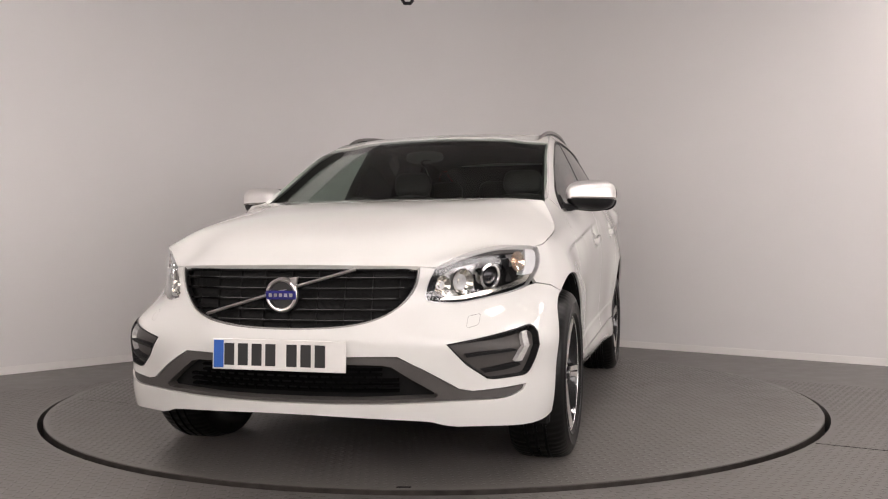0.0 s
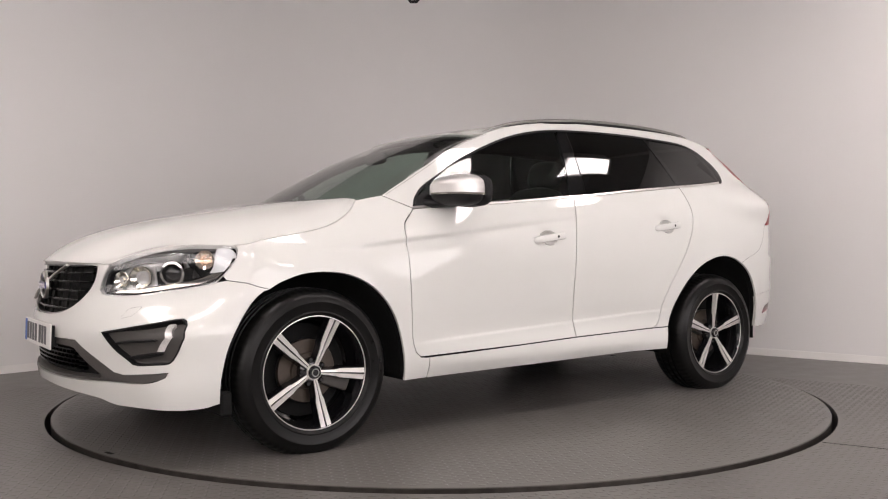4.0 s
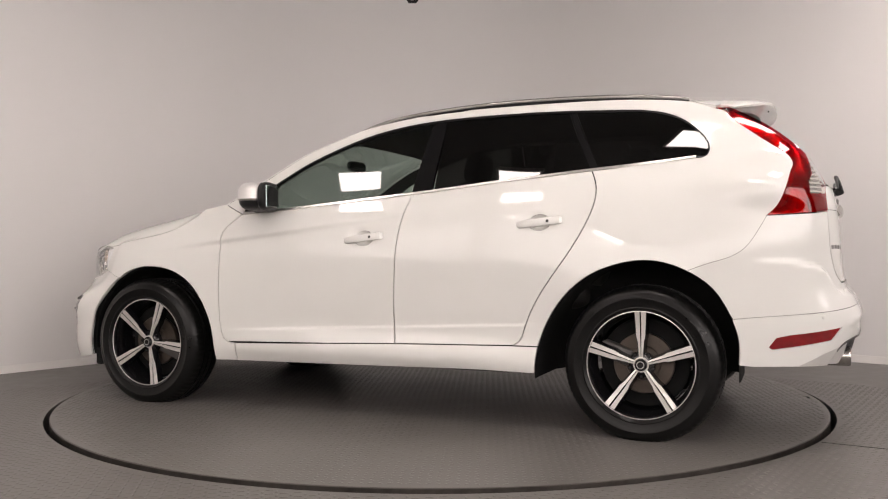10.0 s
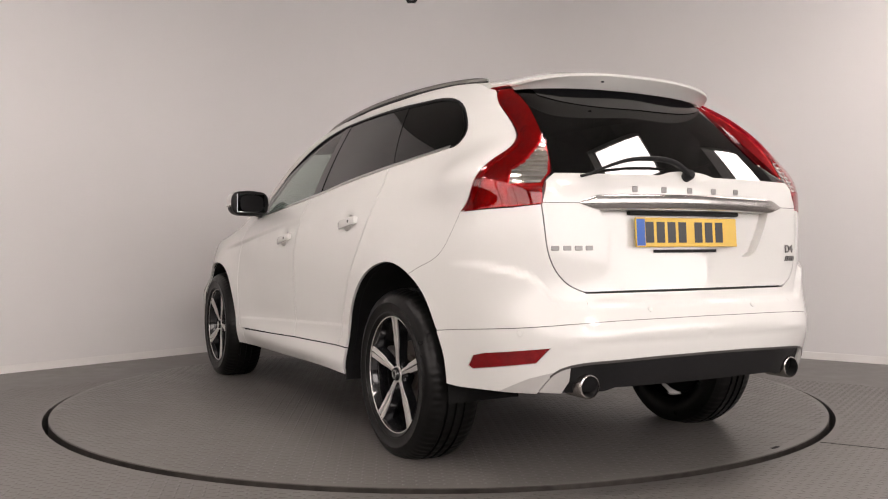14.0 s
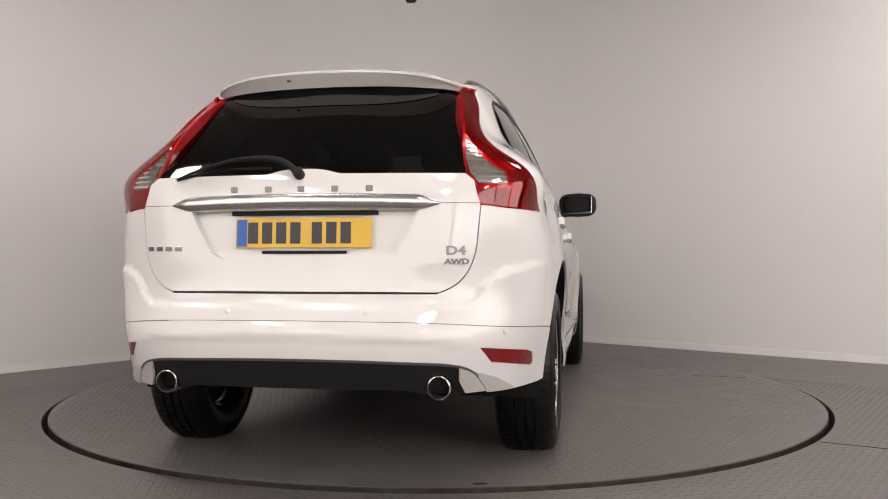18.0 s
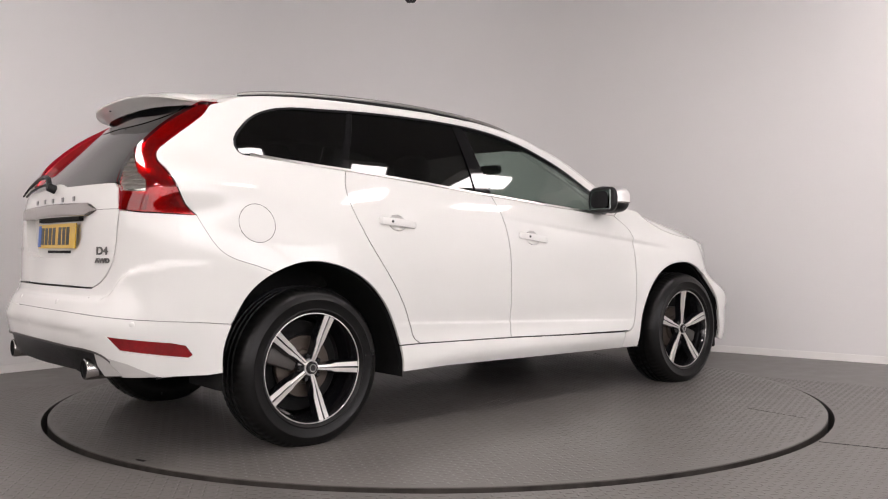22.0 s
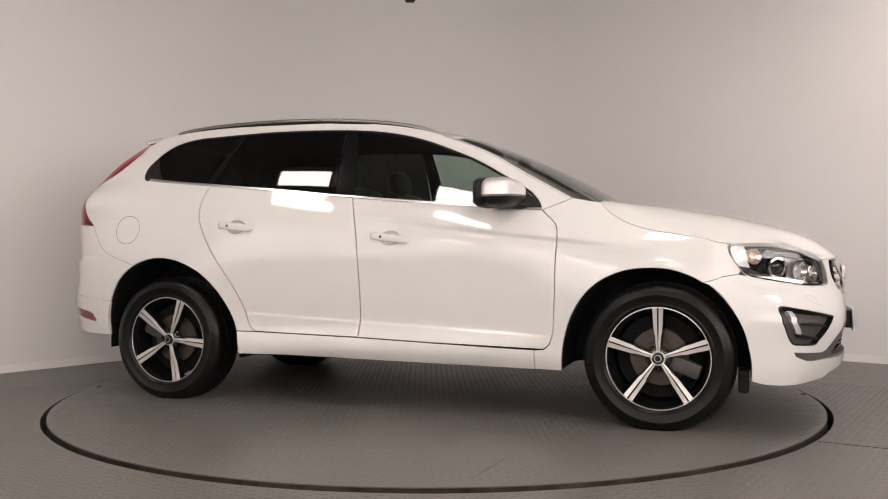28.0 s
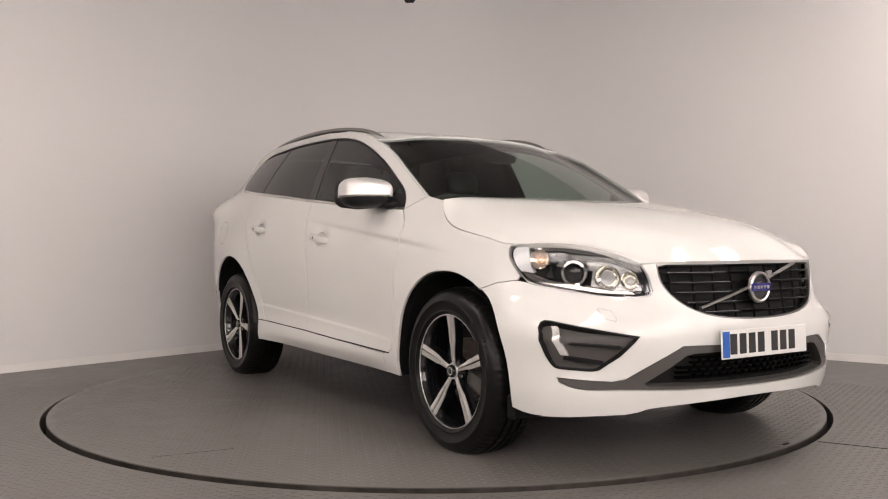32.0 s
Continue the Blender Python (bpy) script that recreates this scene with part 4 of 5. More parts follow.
def spoke_meshes():
    """One black spoke and its two machined faces, pointing up from the hub."""
    st = [(.024, .0075, -.016), (.050, .0100, -.013), (.078, .0118, -.011), (.106, .0138, -.010), (.126, .0195, -.009), (.170, .0215, -.006), (.215, .0238, -.001), (.2405, .0255, .003)]
    bm = bmesh.new()
    rows = []
    for r, w, y in st:
        rows.append([bm.verts.new(c) for c in ((-w - .003, y - .006, r), (w + .003, y - .006, r), (w + .010, y - .040, r), (-w - .010, y - .040, r))])
    for a, b in zip(rows, rows[1:]):
        for i in range(4):
            bm.faces.new((a[i], a[(i + 1) % 4], b[(i + 1) % 4], b[i]))
    black = from_bmesh("spoke", bm, GLOSS_BLACK)
    faces = []
    for lo, hi in ((-1.0, -.17), (.17, 1.0)):
        bm = bmesh.new()
        rows = []
        for i, (r, w, y) in enumerate(st):
            rows.append([bm.verts.new(c) for c in ((w * lo, y - .0012 * max(0, -lo), r), (w * hi, y - .0012 * max(0, hi), r), (w * hi, y - .009, r), (w * lo, y - .009, r))])
        for a, b in zip(rows, rows[1:]):
            for i in range(4):
                bm.faces.new((a[i], a[(i + 1) % 4], b[(i + 1) % 4], b[i]))
        bm.faces.new(rows[0]), bm.faces.new(rows[-1][::-1])
        faces.append(from_bmesh("spoke_face", bm, MACHINED))
    return black, faces


TYRE = tyre_mesh()
RIM = lathe("rim", [(.244, .0035), (.240, .004), (.236, -.006), (.228, -.03), (.216, -.10), (.212, -.195)], GLOSS_BLACK, 96)
RIM_LIP = lathe("rim_lip", [(.2475, .001), (.2465, .0055), (.2415, .0060), (.2395, .0025)], MACHINED, 96)
SPOKE, SPOKE_FACES = spoke_meshes()
HUB = lathe("hub", [(0, -.022), (.036, -.023), (.050, -.028), (.058, -.036), (.060, -.06)], GLOSS_BLACK, 48)
CAP = lathe("centre_cap", [(0, -.001), (.0215, -.001), (.0218, .001), (.0250, .001), (.027, -.002), (.029, -.016)], GLOSS_BLACK, 40)
CAP_DISC = lathe("cap_disc", [(.0135, .0010), (.0140, .0024), (.0175, .0024), (.0180, .0010)], SATIN, 32)
BOLT = lathe("wheel_bolt", [(0, .0), (.0085, .0), (.0115, -.004), (.0115, -.016)], GLOSS_BLACK, 6)
WEB = lathe("hub_web", [(.0275, -.016), (.029, -.0115), (.034, -.0115), (.0355, -.018)], MACHINED, 40)
DISC = lathe("brake_disc", [(.05, -.070), (.076, -.070), (.080, -.082), (.136, -.082), (.138, -.086), (.138, -.104), (.136, -.108), (.05, -.108)], STEEL, 64)
BACK = lathe("drum_shield", [(0, -.125), (.20, -.125), (.205, -.13)], LINER, 48)
CALIPER = box_mesh("brake_caliper", .075, .075, .15, TRIM_GREY, .015, 2, (0, -.085, .13))

for x, y, side, phase, where in ((0, .908, 1, 23.7, 250), (-2.774, .866, 1, 0, 70), (0, -.908, -1, 0, 250), (-2.774, -.866, -1, 22, 70)):
    m = SHIFT @ Matrix.Translation((x, y, .3605)) @ Matrix.Rotation(0 if side > 0 else math.pi, 4, "Z")
    wheel = part("wheel", RIM, car, "black five-spoke alloy wheel with machined faces", m @ Matrix.Rotation(radians(-phase), 4, "Y"))
    for name, me in (("tyre", TYRE), ("rim_lip", RIM_LIP), ("hub", HUB), ("hub_web", WEB), ("centre_cap", CAP), ("cap_disc", CAP_DISC)):
        part(name, me, wheel)
    for i in range(5):
        turn = Matrix.Rotation(radians(72 * i), 4, "Y")
        part("spoke", SPOKE, wheel, m=turn)
        for f in SPOKE_FACES:
            part("spoke_face", f, wheel, m=turn)
        part("wheel_bolt", BOLT, wheel, m=turn @ pose(0, -.021, 0) @ Matrix.Rotation(radians(36), 4, "Y") @ pose(0, 0, .054))
    part("brake_disc", DISC, car, m=m)
    part("drum_shield", BACK, car, m=m)
    part("brake_caliper", CALIPER, car, m=m @ Matrix.Rotation(radians(where), 4, "Y"))
# ---- under the skin ----
shell_top = [ry(0, 1.13), ry(.5, 1.13), sx(-3.35, 1.16), sx(-3.1, 1.25), sx(-2.5, 1.22), sx(-1.6, 1.14), sx(-.6, 1.055), sx(-.3, 1.02), sx(.1, .92), sx(.34, .86), fy(.70, .80), fy(.5, .79), fy(0, .79)]
body("inner_shell", patch("inner_shell", [fy(0, .31)] + arch_f + arch_r + [ry(.5, .40), ry(0, .40)] + shell_top, LINER, both=True, lift=-0.045, depth=0), "black inner body shell")


def arch_liner(edge):
    """A black liner turned in from an arch's edge to the inner wall."""
    p, n = on_body(edge)
    p = p - n * .010
    p = np.concatenate([[p[0] * (1, 1, 0) + (0, 0, .275)], p, [p[-1] * (1, 1, 0) + (0, 0, .30)]])
    mid = np.array([p[:, 0].mean(), 0, .36])
    verts, faces = [], []
    for q in p:
        for y, k in ((q[1], 1.0), (q[1] - .05, 1.012), (.52, 1.0), (.52, .25)):
            verts.append((mid[0] + (q[0] - mid[0]) * k, y, mid[2] + (q[2] - mid[2]) * k))
    for i in range(len(p) - 1):
        for j in range(3):
            faces.append((i * 4 + j, i * 4 + j + 1, i * 4 + j + 5, i * 4 + j + 4))
    return flat_mesh("arch_liner", verts, faces, LINER, smooth=True)


for edge in (arch_f, arch_r):
    pair("arch_liner", arch_liner(edge), "black wheel arch liner")
body("underbody", box_mesh("underbody", 1.76, 1.60, .10, LINER, .01, 1, (-1.38, 0, .335)), "black underbody")
body("engine_tray", box_mesh("engine_tray", .86, .96, .06, LINER, .01, 1, (.22, 0, .32)))
body("rear_floor", box_mesh("rear_floor", 1.30, 1.00, .10, LINER, .01, 1, (-2.90, 0, .45)))
body("axle", tube("axle", [(-2.774, -.7, .36), (-2.774, .7, .36)], .04, LINER))
for s in (1, -1):
    body("mud_flap", box_mesh("mud_flap", .05, .20, .10, LINER, .01, 1, (.385, s * .78, .262)))


# ---- front: grille, badge, intake, plate, lamps ----
def strip(y0, y1, z0, z1, where=fy):
    return [where(y0, z0), where(y1, z0), where(y1, z1), where(y0, z1)]


ge = np.array(grille_edge)
grille_half = grille_edge + [fy(.30, .832), fy(0, .833)]
grille = body("grille", patch("grille", grille_half, GAP_BLACK, both=True, lift=-0.045, depth=0, gap=0), "gloss black grille with horizontal bars")


def grille_reach(z):
    k = np.argsort(ge[:, 1])
    return on_body([(float(np.interp(z, ge[k, 1], ge[k, 0])), z)])[0][0][1] - 0.006


for z in (.640, .678, .716, .754, .792, .822):
    bar_ = part("grille_bar", patch("grille_bar", strip(0, grille_reach(z), z - .0040, z + .0040), GRILLE_BLACK, both=True, lift=-0.014, depth=.012, gap=0), grille)
    part("bar_edge", patch("bar_edge", strip(0, grille_reach(z) - .03, z + .0022, z + .0032), GLOSS_BLACK, both=True, lift=-0.0128, depth=.001, gap=0), bar_, "thin glossy edge")
for i in range(-4, 5):
    y = i * .104
    top = .828
    low = float(np.interp(abs(y), [0, .12, .24, .35, .435, .473], [.610, .612, .623, .652, .712, .782]))
    me = patch("grille_rib", strip(abs(y) + .001, abs(y) + .005, low, top), GAP_BLACK, lift=-0.034, depth=.015, gap=0, step=.05)
    part("grille_rib", me if y >= 0 else mirrored(me, "grille_rib"), grille)
rim_poly = [q for q in grille_edge] + [(q[0], q[1] + .0) for q in inset(grille_edge + [fy(.3, .86), fy(0, .86)], .0055)[:len(grille_edge)][::-1]]
part("grille_frame", patch("grille_frame", rim_poly, MARK, both=True, lift=-0.006, depth=.02, gap=0), grille, "thin bright grille edge")


def plate_on(p, n, up=Vector((0, 0, 1))):
    """A frame at p whose z looks along n and whose y is up."""
    n = Vector(n).normalized()
    x = up.cross(n).normalized()
    return SHIFT @ Matrix.Translation(p) @ Matrix((x, n.cross(x), n)).transposed().to_4x4()


bar_pts = [Vector(on_body([fy(abs(y), z)])[0][0]) * Vector((1, 1 if y > 0 else -1, 1)) + Vector((.004, 0, 0)) for y, z in ((-.325, .657), (-.18, .698), (-.03, .740), (.12, .783), (.258, .822))]
part("grille_slash", tube("grille_slash", bar_pts, .0085, SATIN, 8, .7), grille, "silver diagonal bar")
badge = plate_on((.886, -.010, .730), (1, 0, -.02))
part("badge_ring", lathe("badge_ring", [(.047, .0), (.050, .008), (.056, .010), (.062, .006), (.063, -.006)], SATIN, 48, "z"), grille, "silver ring badge", SHIFT.inverted() @ badge)
part("badge_band", box_mesh("badge_band", .118, .032, .010, BADGE_BLUE, .002, 1, (0, 0, .006)), grille, "dark blue badge band", SHIFT.inverted() @ badge)
part("badge_back", lathe("badge_back", [(0, -.004), (.05, -.004)], PLATE_BLACK, 32, "z"), grille, "", SHIFT.inverted() @ badge)
for i in range(5):
    part("badge_mark", box_mesh("badge_mark", .013, .013, .002, SATIN, .0008, 1, (-.040 + i * .020, 0, .0118)), grille, "", SHIFT.inverted() @ badge)
arrow = bmesh.new()
tri = [arrow.verts.new(c) for c in ((.034, .062, 0), (.066, .066, 0), (.060, .034, 0), (.046, .040, 0))]
face = arrow.faces.new(tri)
ext = bmesh.ops.extrude_face_region(arrow, geom=[face])
bmesh.ops.translate(arrow, vec=(0, 0, .009), verts=[v for v in ext["geom"] if isinstance(v, bmesh.types.BMVert)])
part("badge_arrow", from_bmesh("badge_arrow", arrow, SATIN), grille, "", SHIFT.inverted() @ badge)

intake = body("lower_intake", patch("lower_intake", INTAKE[::-1], GAP_BLACK, both=True, lift=-0.05, depth=0, gap=0), "black mesh lower intake")
for k, z in enumerate((.385, .405, .425, .445, .465)):
    part("mesh_bar", patch("mesh_bar", strip(0, .36 if z > .44 else .42, z - .0035, z + .0035), GRILLE_BLACK, both=True, lift=-.022, depth=.02, gap=0, step=.05), intake)
for k in range(4):
    for i in range(9):
        y = (i + (.5 if k % 2 else 0.02)) * .042
        if y < (.40 if k < 2 else .355):
            me = patch("mesh_rib", strip(y, y + .005, .385 + k * .02, .405 + k * .02), GRILLE_BLACK, lift=-.024, depth=.014, gap=0, step=.05)
            part("mesh_rib", me, intake), part("mesh_rib", mirrored(me, "mesh_rib"), intake)


def plate(name, p, n, mat, label, blue_side):
    m = plate_on(p, n)
    ob = part(name, box_mesh(name, .52, .111, .006, mat, .002, 1), car, label, m)
    part("plate_band", box_mesh("plate_band", .040, .100, .0016, PLATE_BLUE, .0004, 1, (-.235, 0, .0034)), ob)
    for i in range(7):
        x = -.192 + i * .0545 + (.028 if i > 3 else 0)
        part("plate_bar", box_mesh("plate_bar", .040, .079, .0014, PLATE_BLACK, .0004, 1, (x, 0, .0034)), ob)
    part("plate_foot", box_mesh("plate_foot", .25, .008, .0016, PLATE_YELLOW if mat is PLATE_YELLOW else PLATE_WHITE, .0004, 1, (-.03, -.0505, .0036)), ob)
    return ob


plate("number_plate", (.915, -.012, .516), (1, 0, .03), PLATE_WHITE, "white front number plate with black bars", -1)
body("plate_bracket", box_mesh("plate_bracket", .03, .44, .09, TRIM_BLACK, .004, 1, (.893, -.012, .516)))


def local(u, z, side=1, out=0.0):
    """A frame on the body's surface, z outwards, y up; on the other side for side -1."""
    p, n = on_body([(u, z)])
    f = np.array([1, side, 1])
    return plate_on((p[0] + n[0] * out) * f, n[0] * f)


def lamp_bits(head, side):
    inv = SHIFT.inverted()
    def put(name, me, q, out, label="", turn=0):
        part(name, me, head, label, inv @ local(*q, side, out) @ Matrix.Rotation(radians(turn), 4, "X"))
    put("projector_ring", PROJ_RING, fy(.700, .787), -.032, "chrome projector ring")
    put("projector_lens", PROJ_LENS, fy(.700, .787), -.036, "dark glass projector lens")
    put("beam_bowl", BOWL, fy(.618, .772), -.036, "chrome reflector bowl")
    put("beam_bowl", BOWL_SMALL, fy(.556, .762), -.034, "small chrome reflector bowl")
    put("indicator_bowl", SIDE_BOWL, sx(.440, .846), -.026, "amber tinted indicator bowl")


PROJ_RING = lathe("projector_ring", [(.036, -.012), (.037, .004), (.041, .010), (.050, .008), (.054, -.002), (.060, -.020)], CHROME, 40, "z")
PROJ_LENS = lathe("projector_lens", [(0, .016), (.012, .0145), (.024, .010), (.033, .001), (.036, -.008)], GLOSS_BLACK, 32, "z")
BOWL = lathe("beam_bowl", [(0, -.016), (.010, -.014), (.012, -.002), (.018, -.012), (.034, .000), (.046, .014), (.050, .014)], LAMP_RIB, 14, "z")
BOWL_SMALL = lathe("beam_bowl", [(0, -.012), (.007, -.010), (.009, -.002), (.014, -.009), (.026, .003), (.034, .011), (.037, .010)], LAMP_RIB, 12, "z")
SIDE_BOWL = lathe("indicator_bowl", [(0, -.014), (.008, -.010), (.011, .002), (.016, -.008), (.030, .004), (.040, .010)], AMBER, 12, "z")
head_outline = head_low + head_out[1:] + head_up[1:]
guide_low = [fy(.545, .713), fy(.621, .714), fy(.694, .730), fy(.766, .749), sx(.398, .768), sx(.372, .797), sx(.404, .790), fy(.755, .762), fy(.69, .742), fy(.615, .725), fy(.56, .723)]
guide_end = [sx(.372, .797), sx(.350, .826), sx(.333, .862), sx(.330, .884), sx(.340, .893), sx(.390, .898), sx(.398, .880), sx(.404, .850), sx(.410, .815), sx(.422, .789)]
guide_up = [fy(.585, .860), fy(.644, .879), fy(.733, .897), sx(.392, .902), sx(.40, .885), fy(.725, .880), fy(.65, .864), fy(.60, .850)]
bezel = patch("lamp_bezel", [fy(.533, .825), fy(.514, .788), fy(.503, .745), fy(.501, .724), fy(.515, .716), fy(.530, .745), fy(.540, .79), fy(.60, .828), fy(.70, .852), fy(.745, .862), fy(.74, .876), fy(.65, .860), fy(.585, .846)], GLOSS_BLACK, lift=-0.020, depth=0.03, gap=0)
hood = patch("lamp_hood", [fy(.652, .835), fy(.70, .852), fy(.755, .862), sx(.47, .850), sx(.475, .80), fy(.765, .770), fy(.745, .765), fy(.752, .80), fy(.735, .836), fy(.69, .840)], GLOSS_BLACK, lift=-0.026, depth=0.02, gap=0)
shine = patch("beam_reflector", [fy(.522, .728), fy(.60, .728), fy(.66, .742), fy(.655, .815), fy(.60, .808), fy(.545, .792)], LAMP_CHROME, lift=-0.040, depth=0.02, gap=0)
lid = patch("lamp_cover", head_outline, CLEAR, lift=-0.001, depth=0)
brow = patch("lamp_brow", guide_up, TRIM_GREY, lift=-0.016, depth=0.03, gap=0)
low = patch("light_guide", guide_low, LAMP_RIB, lift=-0.014, depth=0.03, gap=0)
end = patch("light_guide", guide_end, LAMP_WHITE, lift=-0.012, depth=0.03, gap=0)
wall = patch("lamp_rim", head_outline, LAMP_CHROME, [inset(dense(head_outline, .02), .0042)], lift=-0.002, depth=0.02, gap=.001)
for side, head in zip((1, -1), HEADS):
    lamp_bits(head, side)
    for nm, me, lb in (("lamp_cover", lid, "clear lamp cover"), ("lamp_brow", brow, ""), ("lamp_bezel", bezel, "black lamp bezel"), ("lamp_hood", hood, "black lamp hood"), ("beam_reflector", shine, "chrome reflector"), ("light_guide", low, "bright strip"), ("light_guide", end, "white strip"), ("lamp_rim", wall, "")):
        part(nm, me if side > 0 else mirrored(me, nm), head, lb)
# fog pockets: fins and a clear light strip
fog_rim = patch("fog_rim", fog, TRIM_BLACK, [inset(dense(fog, .02), .0045)], lift=0.0005, depth=0.028, gap=0)
fin_a = patch("fog_fin", [fy(.640, .515), fy(.700, .523), sx(.660, .533), sx(.648, .526), fy(.700, .514), fy(.645, .506)], TRIM_BLACK, lift=-0.006, depth=.022, gap=0)
fin_b = patch("fog_fin", [fy(.690, .458), fy(.76, .469), sx(.632, .478), sx(.626, .470), fy(.77, .458), fy(.70, .449)], TRIM_BLACK, lift=-0.006, depth=.022, gap=0)
strip_me = patch("light_strip", [sx(.600, .598), sx(.576, .600), sx(.598, .542), sx(.622, .484), sx(.646, .482), sx(.622, .542)], STRIP_CLEAR, lift=-0.010, depth=.02, gap=0)
for nm, me, lb in (("fog_rim", fog_rim, ""), ("fog_fin", fin_a, ""), ("fog_fin", fin_b, ""), ("day_light", strip_me, "clear upright light strip")):
    pair(nm, me, lb)
washer = dense([fy(.636, .616), fy(.634, .646), fy(.639, .652), fy(.664, .658), fy(.671, .654), fy(.673, .626), fy(.668, .619), fy(.642, .611)], .02)
pair("washer_cover", patch("washer_cover", washer, TRIM_GREY, [inset(washer, .0009)], lift=.0006, depth=0, gap=0))

# ---- rear: plate recess, handle bar, wiper, marks, spoiler, exhausts, lamps ----
body("plate_panel", patch("plate_panel", PLATE_POCKET[::-1], PAINT, both=True, lift=-0.042, depth=0, gap=-.012), "recessed white plate panel")
plate("number_plate", (-3.590, 0.0, .948), (-1, 0, .06), PLATE_YELLOW, "yellow rear number plate with black bars", 1)
bar = [on_body([ry(abs(y), 1.063 - .010 * (abs(y) / .5) ** 2)])[0][0] * np.array([1, 1 if y >= 0 else -1, 1]) + np.array([-.004, 0, 0]) for y in np.linspace(-.512, .512, 41)]
body("tailgate_handle_bar", tube("tailgate_handle_bar", bar, [.0145 * min(1, .12 + .88 * (1 - abs(y) / .512) / .13) for y in np.linspace(-.512, .512, 41)], BAR_METAL, 16, 1.95), "brushed silver tailgate bar")
body("handle_slot", patch("handle_slot", strip(0, .28, 1.016, 1.030, ry), GAP_BLACK, both=True, lift=-.02, depth=.02, gap=0))
body("plate_lamp_slot", patch("plate_lamp_slot", strip(0, .165, .872, .884, ry), GAP_BLACK, both=True, lift=-.036, depth=0, gap=0))
pair("tailgate_seam", patch("tailgate_seam", strip(.512, .648, 1.0515, 1.0535, ry), GAP_BLACK, lift=.0006, depth=0, gap=0))
body("bumper_seam", patch("bumper_seam", strip(0, .53, .6935, .6965, ry), TRIM_GREY, both=True, lift=.0006, depth=0, gap=0))
arm = [(y, z) for y, z in ((.494, 1.150), (.42, 1.178), (.35, 1.200), (.268, 1.219), (.20, 1.224), (.144, 1.224), (.062, 1.205), (.011, 1.165))]
arm = curve(arm, 4)
wiper = body("rear_wiper", tube("rear_wiper", [Vector(on_body([ry(y, z)])[0][0]) + Vector((-.028, 0, 0)) for y, z in arm], [.004 + .010 * (i / len(arm)) for i in range(len(arm))], TRIM_BLACK, 8, 1.0), "black rear wiper")
part("wiper_blade", tube("wiper_blade", [Vector(on_body([ry(y, z)])[0][0]) + Vector((-.012, 0, 0)) for y, z in ((.50, 1.150), (.40, 1.172), (.30, 1.184), (.20, 1.188), (.12, 1.186))], .006, RUBBER, 6), wiper)
part("wiper_pivot", lathe("wiper_pivot", [(0, .03), (.016, .028), (.02, .02), (.02, -.01)], TRIM_BLACK, 20, "z"), wiper, "", SHIFT.inverted() @ plate_on((-3.60, .011, 1.163), (-1, 0, .4)))
for y in (.277, .141, .014, -.113, -.240):
    y -= .012
    body("tailgate_mark", box_mesh("tailgate_mark", .005, .026, .022, MARK, .002, 1, (float(on_body([ry(abs(y), 1.108)])[0][0][0]) - .002, y, 1.108)), "small silver block mark")


def letters(word, size, y, z, side):
    """Raised letters on the tailgate."""
    c = bpy.data.curves.new("letters", "FONT")
    c.body, c.size, c.extrude, c.offset, c.align_x = word, size, .0015, .0012, "CENTER"
    ob = bpy.data.objects.new("letters", c)
    me = bpy.data.meshes.new_from_object(ob)
    bpy.data.objects.remove(ob)
    me.materials.clear()
    me.materials.append(MARK)
    u = ry(abs(y), z)
    part("model_letters", me, car, "silver letters", local(*u, side, .002) @ Matrix.Diagonal((1.35, 1, 1, 1)))


letters("D4", .044, .566, .868, -1)
letters("AWD", .027, .570, .834, -1)
for y in (.610, .568, .526, .484):
    q = on_body([ry(y, .890)])
    part("model_mark", box_mesh("model_mark", .030, .017, .003, MARK, .001, 1), car, "silver block mark", local(*ry(y, .890), 1, .001))
SPOILER = [
    [(-3.115, 0, 1.620), (-3.115, .28, 1.612), (-3.108, .41, 1.596), (-3.10, .47, 1.579), (-3.085, .535, 1.556)],
    [(-3.23, 0, 1.615), (-3.225, .28, 1.605), (-3.205, .41, 1.588), (-3.175, .475, 1.571), (-3.125, .527, 1.553)],
    [(-3.315, 0, 1.597), (-3.300, .28, 1.588), (-3.265, .41, 1.573), (-3.220, .475, 1.560), (-3.150, .522, 1.547)]]
UNDER = [[(x, y, z - .010) for x, y, z in SPOILER[2]],
         [(-3.282, 0, 1.567), (-3.268, .28, 1.560), (-3.238, .40, 1.552), (-3.202, .465, 1.545), (-3.146, .517, 1.536)],
         [(-3.240, 0, 1.543), (-3.228, .28, 1.538), (-3.206, .39, 1.533), (-3.180, .455, 1.530), (-3.140, .510, 1.527)]]
spoiler = body("roof_spoiler", net_mesh("roof_spoiler", net_surface(SPOILER, 16, 32), PAINT, 0.011), "white roof spoiler")
part("spoiler_underside", net_mesh("spoiler_underside", net_surface(UNDER, 12, 32), PAINT, 0, 0, False), spoiler)
part("washer_jet", box_mesh("washer_jet", .008, .014, .008, PLATE_BLACK, .002, 1, (-3.284, .165, 1.566)), spoiler, "small black washer jet")
# black patch on the glass, painted in for the spoiler's dark reflection
body("window_band", patch("window_band", curve([ry(0, 1.462), ry(.24, 1.464), ry(.36, 1.478), ry(.44, 1.505)]) + [ry(.44, 1.545), ry(0, 1.555)], GLOSS_BLACK, both=True, lift=-.0015, depth=0, gap=0, surface=on_tail), "black band at the rear window's top, painted for the spoiler's reflection")
